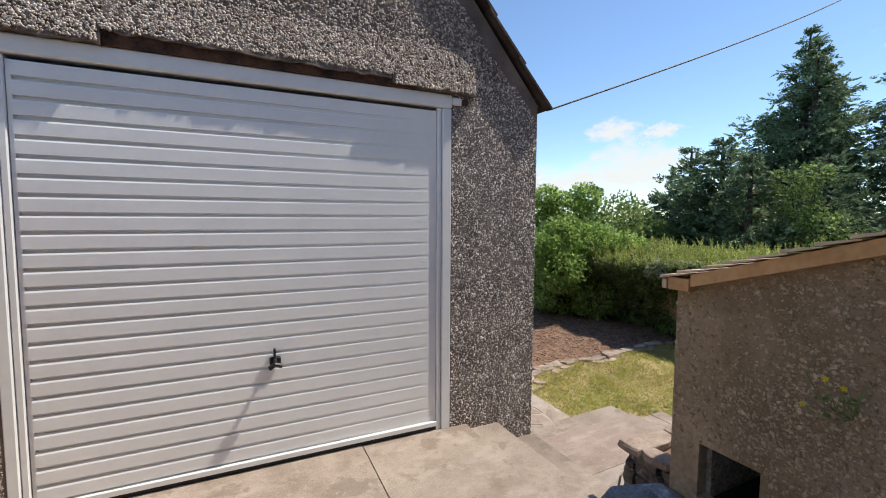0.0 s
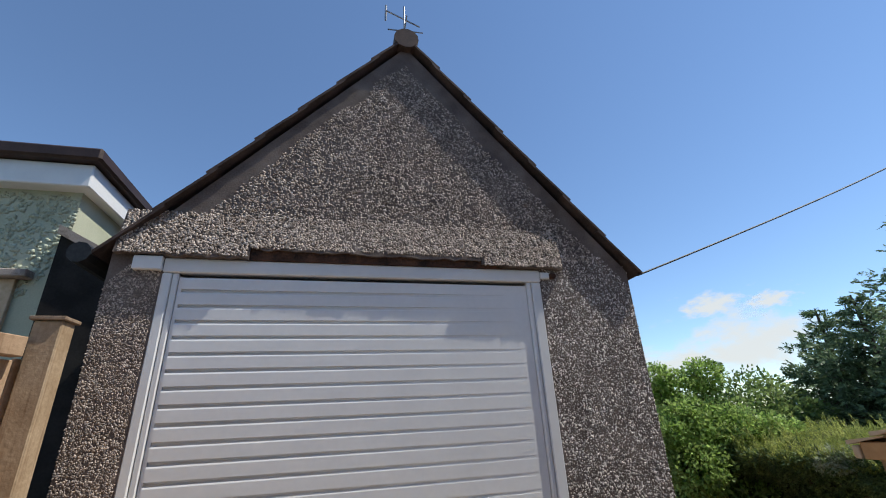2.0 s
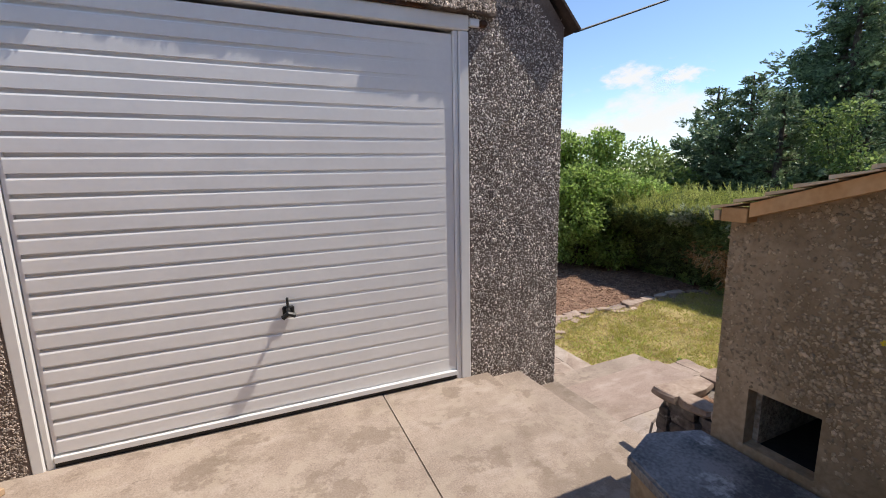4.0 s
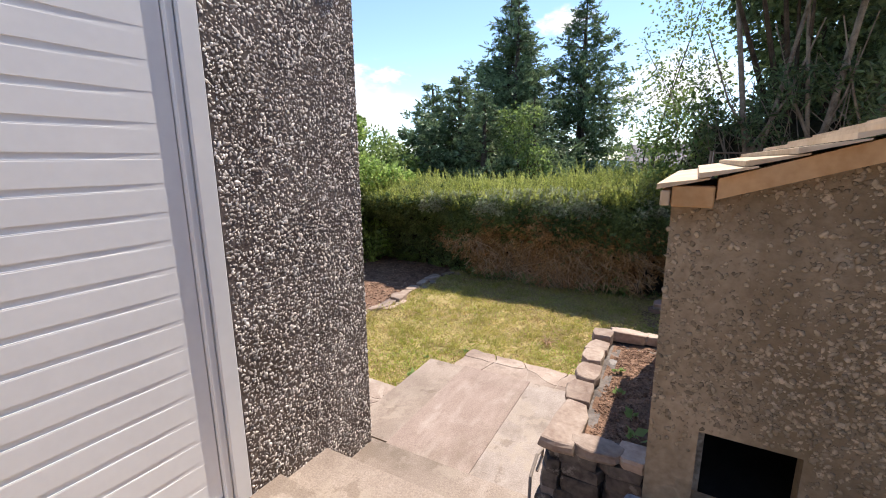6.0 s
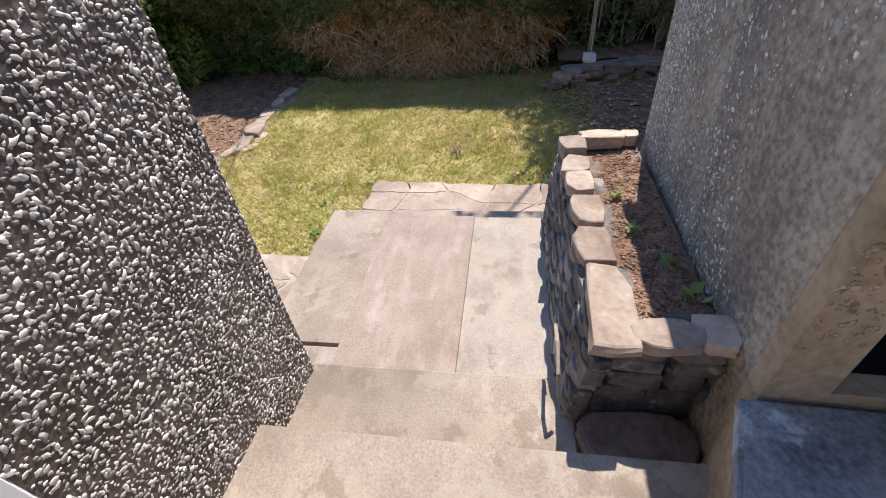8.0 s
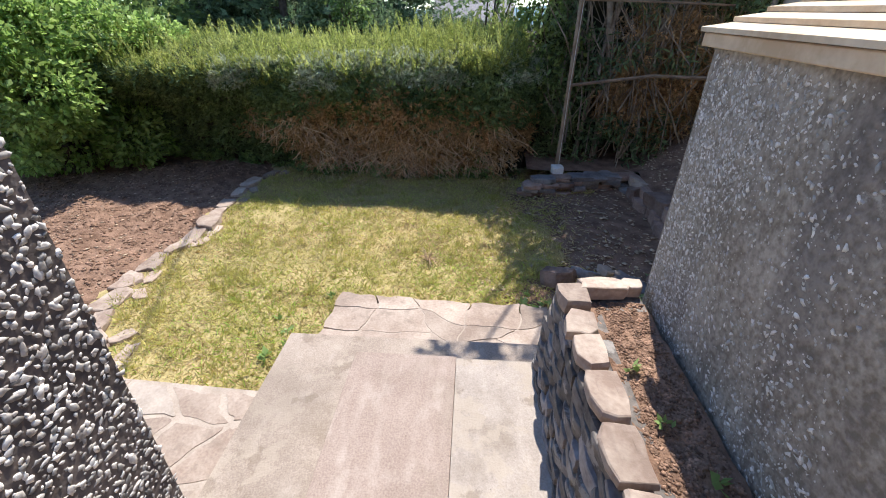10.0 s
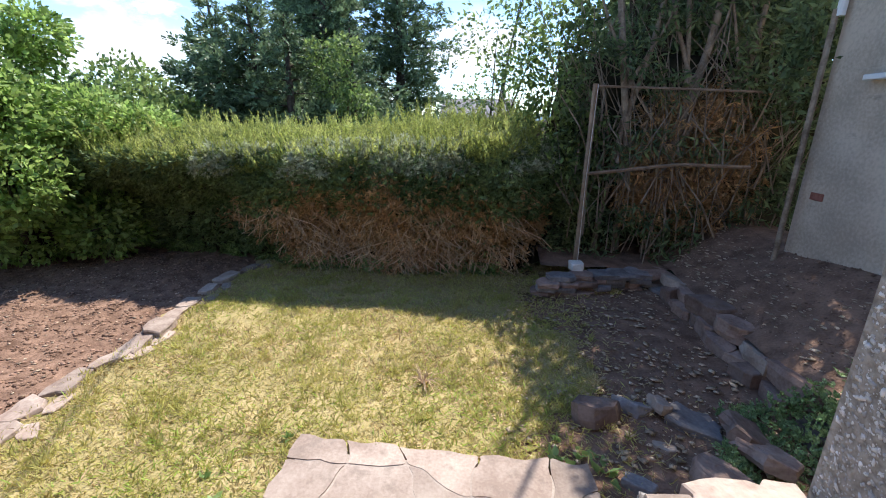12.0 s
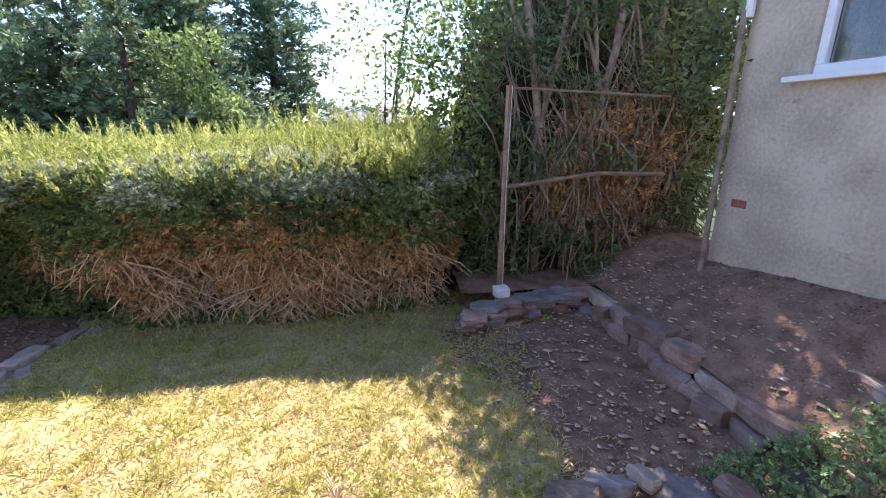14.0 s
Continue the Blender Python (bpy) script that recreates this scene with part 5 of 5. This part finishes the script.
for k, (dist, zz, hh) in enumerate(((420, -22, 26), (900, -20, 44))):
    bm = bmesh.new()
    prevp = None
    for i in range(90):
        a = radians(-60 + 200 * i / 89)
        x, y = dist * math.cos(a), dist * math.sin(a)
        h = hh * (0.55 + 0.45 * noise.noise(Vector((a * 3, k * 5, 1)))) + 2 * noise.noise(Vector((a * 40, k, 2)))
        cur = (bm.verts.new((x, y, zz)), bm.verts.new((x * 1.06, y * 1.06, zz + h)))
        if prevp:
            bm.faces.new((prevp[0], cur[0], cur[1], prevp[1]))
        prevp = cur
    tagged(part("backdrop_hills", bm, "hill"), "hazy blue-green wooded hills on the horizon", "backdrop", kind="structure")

# ---- crazy paving, flags and edging stones ----
def ragged_cells(x0, x1, y0, y1, nx, ny, seed, gap=0.012, jit=0.3):
    """Irregular quadrilateral stones on a shaken grid, a little apart."""
    rnd = random.Random(seed)
    g = [[(x0 + (x1 - x0) * (i + (rnd.uniform(-jit, jit) if 0 < i < nx else 0)) / nx, y0 + (y1 - y0) * (j + (rnd.uniform(-jit, jit) if 0 < j < ny else 0)) / ny) for j in range(ny + 1)] for i in range(nx + 1)]
    cells = []
    for i in range(nx):
        for j in range(ny):
            q = [g[i][j], g[i + 1][j], g[i + 1][j + 1], g[i][j + 1]]
            cx, cy = sum(p[0] for p in q) / 4, sum(p[1] for p in q) / 4
            pts = []
            for k in range(4):
                a, b = q[k], q[(k + 1) % 4]
                for f in (0.035, 0.12, 0.25, 0.38, 0.5, 0.62, 0.75, 0.88, 0.965):
                    px, py = a[0] + (b[0] - a[0]) * f, a[1] + (b[1] - a[1]) * f
                    d = math.hypot(px - cx, py - cy)
                    sh = 1 - gap * rnd.uniform(1, 2) / max(d, 0.05)
                    px, py = cx + (px - cx) * sh, cy + (py - cy) * sh
                    wob = noise.noise_vector(Vector((px * 6, py * 6, seed))) * 0.045
                    pts.append((px + wob.x, py + wob.y))
            cells.append(pts)
    return cells


paving = tagged(part("pavement", box(1.86, 2.985, 0.42, 4.2, -1.0, FLAG - 0.012), "joint"), "crazy paving of sandstone pieces beside the garage", "paving", kind="structure")
rnd = random.Random(5)
for pts in ragged_cells(1.88, 2.97, 0.46, 4.1, 4, 12, 6, 0.014, 0.38):
    part("paving_stone", prism(pts, FLAG - 0.04, FLAG - 0.009 + rnd.uniform(-0.001, 0.002)), rnd.choice(("flag", "flag", "flag", "slate_pale")), paving)
landing = tagged(part("stone_landing", box(3.35, 3.86, -1.08, 0.40, -1.0, FLAG - 0.003), "joint"), "broken sandstone flags at the foot of the steps", "paving", kind="structure")
for pts in ragged_cells(3.35, 3.95, -1.12, 0.45, 3, 5, 9, 0.004, 0.42):
    part("flagstone", prism(pts, FLAG - 0.08, FLAG + rnd.uniform(-0.001, 0.003)), "flag", landing)

rnd = random.Random(8)
edge = [(3.02, 1.62), (3.12, 1.8), (3.28, 1.95), (3.5, 2.08), (3.75, 2.2), (4.0, 2.27), (4.3, 2.27), (4.6, 2.24), (4.85, 2.24), (5.3, 2.30), (5.6, 2.36), (5.95, 2.4), (6.3, 2.42), (6.6, 2.3)]
for k, (x, y) in enumerate(edge):
    stone("edging_stone", x, y, -0.80, rnd.uniform(0.26, 0.42), rnd.uniform(0.15, 0.24), 0.07, rnd.uniform(-20, 20) + (40 if k < 4 else 0), 100 + k, "stone", "rough sandstone edging stone between lawn and soil", "edging stone", group="lawn edging stones", ragged=0.28)
    if k % 3:
        stone("edging_stone", x + 0.1, y - 0.14, -0.80, rnd.uniform(0.16, 0.26), rnd.uniform(0.1, 0.15), 0.058, rnd.uniform(-40, 40), 140 + k, "stone", "rough sandstone edging stone between lawn and soil", "edging stone", group="lawn edging stones", ragged=0.28)
stone("edging_stone", 5.08, 2.25, -0.79, 0.36, 0.24, 0.09, 12, 171, "stone", "large pale sandstone block at the lawn edge", "edging stone", group="lawn edging stones", ragged=0.28)

# stacked stones before the stake, two or three courses
for k in range(7):
    y = -1.12 - 0.19 * k
    x = 6.28 + 0.055 * k
    for lay in range(4 if k else 3):
        stone("stacked_stone", x + rnd.uniform(-0.03, 0.04), y + rnd.uniform(-0.04, 0.04), -0.75 + 0.055 * lay, rnd.uniform(0.18, 0.28), rnd.uniform(0.2, 0.34), 0.054, rnd.uniform(-12, 12), 200 + 5 * k + lay, "redslate" if rnd.random() < 0.75 else "slate", "flat red-brown stone in the low stacked wall", "stone", group="stacked wall stones")
stone("white_stone", 6.5, -1.45, -0.53, 0.12, 0.15, 0.085, 8, 240, "quartz", "small white quartz block on the stacked stones", "stone")
x = 6.5
k = 0
while x > 3.4:
    long = rnd.uniform(0.2, 0.46)
    y = -2.40 - 0.046 * (6.55 - x)
    stone("border_stone", x - long / 2, y + rnd.uniform(-0.02, 0.03), -0.61 + rnd.uniform(-0.02, 0.02), long * 1.08, rnd.uniform(0.17, 0.25), rnd.uniform(0.09, 0.15), rnd.uniform(-12, 12), 560 + 4 * k, "redslate" if k % 4 else "stone", "large red-brown stone edging the raised soil bank", "stone", group="bank edging stones", tilt=rnd.uniform(-5, 5), ragged=0.25)
    for lay in range(rnd.choice((1, 2, 2))):
        w = rnd.uniform(0.14, 0.3)
        stone("border_stone", x - long * (0.25 + 0.5 * lay), y + 0.07 + rnd.uniform(-0.03, 0.04), -0.77 + rnd.uniform(0, 0.03), w, rnd.uniform(0.12, 0.2), rnd.uniform(0.1, 0.17), rnd.uniform(-20, 20), 900 + 4 * k + lay, "redslate" if (k + lay) % 6 else "slate", "red-brown stone at the foot of the bank edging", "stone", group="bank edging stones", ragged=0.25)
    x -= long * 0.93
    k += 1
for x, y, z, a, b, c, t, m, lean in ((4.38, -1.22, -0.77, 0.32, 0.26, 0.13, 70, "redslate", 20), (4.50, -1.47, -0.78, 0.26, 0.22, 0.09, 40, "slate", 22), (4.38, -1.78, -0.75, 0.30, 0.36, 0.07, -18, "slate", 8), (4.46, -1.62, -0.69, 0.17, 0.12, 0.06, 15, "stone", 12), (4.28, -1.98, -0.70, 0.34, 0.24, 0.09, -25, "redslate", 22), (4.06, -2.0, -0.68, 0.36, 0.26, 0.08, 20, "redslate", 16), (3.82, -1.72, -0.70, 0.44, 0.28, 0.12, 35, "redslate", 12), (3.50, -1.55, -0.72, 0.40, 0.26, 0.20, -15, "stone", 12), (3.30, -1.15, -0.72, 0.30, 0.18, 0.16, 30, "slate", 10), (3.62, -1.22, -0.73, 0.24, 0.18, 0.08, -30, "stone", 9), (3.88, -1.32, -0.74, 0.18, 0.12, 0.05, 50, "slate", 9), (4.15, -1.55, -0.74, 0.14, 0.1, 0.04, 70, "stone", 9), (4.5, -2.86, -0.31, 0.44, 0.2, 0.08, -25, "stone", 4)):
    stone("loose_stone", x, y, z, a, b, c, t, int(x * 917 - y * 331), m, {"redslate": "broken red-brown sandstone slab lying by the lawn", "slate": "grey slate slab lying by the lawn", "stone": "pale sandstone lump lying by the lawn"}[m], "stone", group="loose stones", tilt=lean, ragged=0.38)
rng = np.random.default_rng(97)
tb = bmesh.new()
for i in range(26):
    a = rng.uniform(0, 2 * math.pi)
    r = rng.uniform(0.06, 0.16)
    tube([(4.62, -0.13, -0.76), (4.62 + 0.5 * r * math.cos(a), -0.13 + 0.5 * r * math.sin(a), -0.70), (4.62 + r * math.cos(a), -0.13 + r * math.sin(a), -0.75 + rng.uniform(0.01, 0.08))], 0.004, 4, tb, 0.002)
tagged(part("dead_tuft", tb, "twig"), "dry brown dead tuft in the lawn", "tuft", kind="stuff")
stone("step_stone", 1.70, -1.17, -0.275, 0.22, 0.36, 0.07, 5, 391, "redslate", "reddish flat stone at the foot of the planter", "stone")

# ---- grass, weeds and crumbs ----
def scatter_grass(n, x0, x1, y0, y1, seed, length, mat, name, label, keep=None):
    rng = np.random.default_rng(seed)
    x, y = rng.uniform(x0, x1, n), rng.uniform(y0, y1, n)
    if keep:
        ok = np.array([keep(a, b) for a, b in zip(x, y)])
        x, y = x[ok], y[ok]
    n = len(x)
    z = np.array([lawn_z(a, b) for a, b in zip(x, y)]) - 0.006
    d = unit(np.stack([rng.normal(0, 0.75, n), rng.normal(0, 0.75, n), rng.uniform(0.08, 0.65, n)], axis=1))
    ln = rng.uniform(0.5, 1.4, n) * length
    v, f = leaf_mesh(np.stack([x, y, z], axis=1), d, ln, np.full(n, 0.0028) + ln * 0.02, rng)
    return tagged(raw(name, v, f, mat), label, "grass", kind="stuff")


def on_lawn(x, y):
    if y > lawn_edge(x) + 0.03 * math.sin(x * 9):
        return False
    if x < 3.92 + 0.04 * math.sin(y * 11) and -1.15 < y < 0.43:
        return False
    if x < 3.36 and y < 0.48:
        return False
    bare = noise.noise(Vector((x * 1.4, y * 1.4, 12)))
    if y < -0.9 and x < 6.3:
        return lawn_top(x, y) > lawn_z(x, y) - 0.02 or random.random() < max(0.03, 0.5 + (y + 0.9) * 0.6)
    return bare > -0.45 or random.random() < 0.4


def straw_patch(x, y):
    return noise.noise(Vector((x * 1.5, y * 1.5, 44))) + 0.5 * noise.noise(Vector((x * 5, y * 5, 46)))


def green_part(x, y):
    near = max(0.0, 0.5 - 0.6 * math.hypot(x - 3.5, y - 0.9)) + max(0.0, 0.8 - 1.5 * math.hypot(x - 4.35, y + 0.45))
    return on_lawn(x, y) and random.random() < near + 0.08


scatter_grass(75000, 3.0, 7.2, -1.9, 2.4, 74, 0.05, "straw", "grass", "short dry straw-coloured lawn grass", lambda x, y: on_lawn(x, y) and straw_patch(x, y) > random.uniform(-0.6, 0.2))
scatter_grass(75000, 3.0, 7.2, -1.9, 2.4, 71, 0.05, "blade", "grass", "short yellow-green lawn grass", lambda x, y: on_lawn(x, y) and straw_patch(x, y) < random.uniform(-0.35, 0.45))
scatter_grass(30000, 3.0, 7.2, -1.9, 2.4, 75, 0.055, "thatch", "grass", "dead brown thatch in the lawn", lambda x, y: on_lawn(x, y) and noise.noise(Vector((x * 3.2, y * 3.2, 61))) + 0.6 * math.exp(-((x - 4.75) ** 2 + (y + 0.35) ** 2) / 0.2) > random.uniform(0.0, 0.6))
tuft = np.random.default_rng(76)
tx, ty, tl = [], [], []
for i in range(3600):
    x, y = tuft.uniform(3.0, 6.9), tuft.uniform(-1.4, 2.3)
    if on_lawn(x, y) and noise.noise(Vector((x * 2.4, y * 2.4, 33))) > tuft.uniform(-0.5, 0.4):
        m = int(tuft.integers(8, 20))
        tx.append(x + tuft.normal(0, 0.014, m))
        ty.append(y + tuft.normal(0, 0.014, m))
        tl.append(tuft.uniform(0.03, 0.085) * tuft.uniform(0.7, 1.2, m))
tx, ty, tl = np.concatenate(tx), np.concatenate(ty), np.concatenate(tl)
d = unit(np.stack([tuft.normal(0, 0.55, len(tx)), tuft.normal(0, 0.55, len(tx)), tuft.uniform(0.3, 1.0, len(tx))], axis=1))
v, f = leaf_mesh(np.stack([tx, ty, np.array([lawn_z(p, q) for p, q in zip(tx, ty)]) - 0.005], axis=1), d, tl, np.full(len(tx), 0.0035), tuft)
tagged(raw("grass_tufts", v, f, "blade"), "longer yellow-green tufts in the lawn", "grass", kind="stuff")
scatter_grass(26000, 3.0, 6.0, -1.0, 2.2, 72, 0.06, "greenblade", "grass", "fresh green grass near the paving", green_part)


def crumbs(n, x0, x1, y0, y1, zf, seed, s0, s1, mat, label, category="soil", flat=0.7):
    rng = np.random.default_rng(seed)
    x, y = rng.uniform(x0, x1, n), rng.uniform(y0, y1, n)
    z = np.array([zf(a, b) for a, b in zip(x, y)])
    size = s0 + (s1 - s0) * rng.uniform(0, 1, n) ** 3
    return tagged(blobs("soil_crumbs", np.stack([x, y, z], axis=1), size, mat, None, rng, flat), label, category, kind="stuff")


crumbs(15000, 3.0, 7.0, 2.35, 5.2, lambda x, y: -0.785 + rough_at(x, y, 2.5, 0.035, 5) + 0.05 * min(1, max(0, y - 2.3)), 81, 0.004, 0.022, "crumb", "loose crumbs of red-brown soil")
crumbs(900, 3.0, 6.4, 2.3, 4.4, lambda x, y: -0.78 + rough_at(x, y, 2.5, 0.035, 5) + 0.05 * min(1, max(0, y - 2.3)), 87, 0.004, 0.018, "litter", "pale straw and chips on the soil bed", "litter", 0.25)
crumbs(6500, PX0 + 0.1, PX1 - 0.1, SY + 0.02, PY - 0.12, lambda x, y: PZ - 0.01 + rough_at(x, y, 9, 0.018, 1), 82, 0.002, 0.009, "crumb", "loose crumbs of planter soil").matrix_world = PLANT
crumbs(2200, 3.6, 7.5, -3.2, -2.5, bank_z, 83, 0.004, 0.014, "shaded_ground_crumb", "loose crumbs of soil on the bank")
crumbs(700, 4.0, 6.6, -2.3, -1.0, lawn_z, 86, 0.003, 0.012, "shaded_ground_crumb", "loose crumbs of bare soil")
crumbs(1700, 4.0, 6.6, -2.3, -0.6, lawn_z, 84, 0.004, 0.028, "litter", "pale leaf litter and chips on bare ground", "litter", 0.2)
crumbs(800, 4.0, 7.0, -3.1, -2.5, bank_z, 85, 0.005, 0.03, "litter", "pale leaf litter and chips on the bank", "litter", 0.2)


def weed(name, x, y, z, size, count, seed, label, mat="weed"):
    rng = np.random.default_rng(seed)
    a = rng.uniform(0, 2 * np.pi, count)
    d = unit(np.stack([np.cos(a), np.sin(a), rng.uniform(0.2, 1.2, count)], axis=1))
    ln = rng.uniform(0.6, 1.2, count) * size
    base = np.array([[x, y, z]]) + np.stack([rng.normal(0, size * 0.2, count), rng.normal(0, size * 0.2, count), np.zeros(count)], axis=1)
    ob = empty(name, label, "weed", "weeds")
    for k in range(count):
        v, f = leaf_mesh(base[k:k + 1], d[k:k + 1], ln[k:k + 1], ln[k:k + 1] * 0.3, rng)
        raw("leaf", v, f, mat, ob)
    return ob


for k, (x, y, z, sz) in enumerate(((2.52, -1.17, PZ, 0.045), (2.3, -1.19, PZ, 0.035), (2.12, -1.26, PZ, 0.04), (1.97, -1.29, PZ, 0.055), (3.55, 0.72, -0.75, 0.06), (3.1, 0.58, -0.75, 0.05), (3.68, 0.82, -0.75, 0.055), (3.42, 0.66, -0.75, 0.05), (4.0, 0.55, -0.75, 0.05), (4.02, -0.98, -0.75, 0.09), (4.1, -1.1, -0.75, 0.08), (3.95, -1.2, -0.75, 0.1), (4.2, -0.98, -0.75, 0.06), (3.3, 0.75, -0.75, 0.07))):
    w = weed("weed", x, y, z, sz, 7, 300 + k, "small green broad-leaved weed seedling")
    if k < 4:
        w.matrix_world = PLANT
rng = np.random.default_rng(91)
n = 11000
c = np.stack([rng.uniform(3.05, 4.85, n), rng.uniform(-3.0, -1.75, n), np.zeros(n)], axis=1)
mask = np.array([1 - ((p[0] - 3.85) / 0.75) ** 2 - ((p[1] + 2.28) / 0.48) ** 2 + 0.9 * noise.noise(Vector((p[0] * 3, p[1] * 3, 17))) > 0 for p in c])
c = c[mask]
n = len(c)
lump = np.array([max(0.0, 0.11 + 0.18 * noise.noise(Vector((p[0] * 2.2, p[1] * 2.2, 7)))) for p in c])
c[:, 2] = np.array([bank_z(p[0], p[1]) - 0.01 if p[1] < -2.42 else -0.74 + 0.22 * max(0.0, min(1.0, (-2.2 - p[1]) / 0.22)) for p in c]) + lump * rng.uniform(0, 1, n)
tagged(sprays("creeping_weed", c, unit(rng.normal(size=(n, 3)) * 0.6 + np.array([0, 0, 0.6])), rng.uniform(0.025, 0.06, n), "matweed", None, rng, "", 7, 0.13), "low mat of feathery green weeds beside the shed", "weeds", kind="stuff")

# weed with yellow flowers rooted in the shed wall
wall_weed = empty("wall_weed", "straggly weed with small yellow flowers on the shed wall", "weed")
rng = np.random.default_rng(88)
for k in range(7):
    tip = Vector((1.655 - rng.uniform(0.03, 0.12), -1.93 + rng.normal(0, 0.05), 0.80 + rng.uniform(-0.03, 0.12)))
    root = Vector((1.662, -1.96, 0.76))
    part("stem", tube([root, (root + tip) / 2 + Vector((-0.02, 0, -0.02)), tip], 0.0018, 5), "weed", wall_weed)
    if k < 3:
        fb = bmesh.new()
        for j in range(5):
            a = 2 * math.pi * j / 5
            box(-0.003, 0.003, 0.001, 0.009, -0.0012, 0.0012, 0, fb)
            bmesh.ops.rotate(fb, verts=fb.verts[-8:], cent=(0, 0, 0), matrix=Matrix.Rotation(a, 3, "Z"))
        bmesh.ops.transform(fb, matrix=Matrix.Translation(tip) @ pose(0, 0, 0, 20, -70, 0), verts=fb.verts)
        part("flower", fb, "petal", wall_weed, "small yellow flower")
    v, f = leaf_mesh(np.array([(root + tip) / 2] * 3), unit(rng.normal(size=(3, 3)) + np.array([-0.6, 0, 0])), np.full(3, 0.03), np.full(3, 0.006), rng)
    raw("leaf", v, f, "weed", wall_weed)

# ---- clouds ----
def cloud(az, el, width, tall):
    d = 900.0
    at = Vector((d * math.cos(radians(az)), d * math.sin(radians(az)), d * math.tan(radians(el))))
    bm = bmesh.new()
    bmesh.ops.create_grid(bm, x_segments=2, y_segments=2, size=1.0)
    ob = tagged(part("backdrop_cloud", bm, "cloud", None), "soft white glowing card for summer cloud and bright haze", "backdrop", kind="structure")
    ob.matrix_world = look(at, (0, 0, 0)) @ Matrix.Diagonal((width / 2, tall / 2, 1, 1))
    return ob


cloud(41, 6.3, 330, 190)
cloud(43.5, 11, 150, 75)
cloud(38, 10.6, 100, 50)
cloud(52, 4.5, 420, 120)
cloud(16, 16, 160, 80)
# card standing in for the bright haze below the sun
cloud(3, 8, 330, 200)
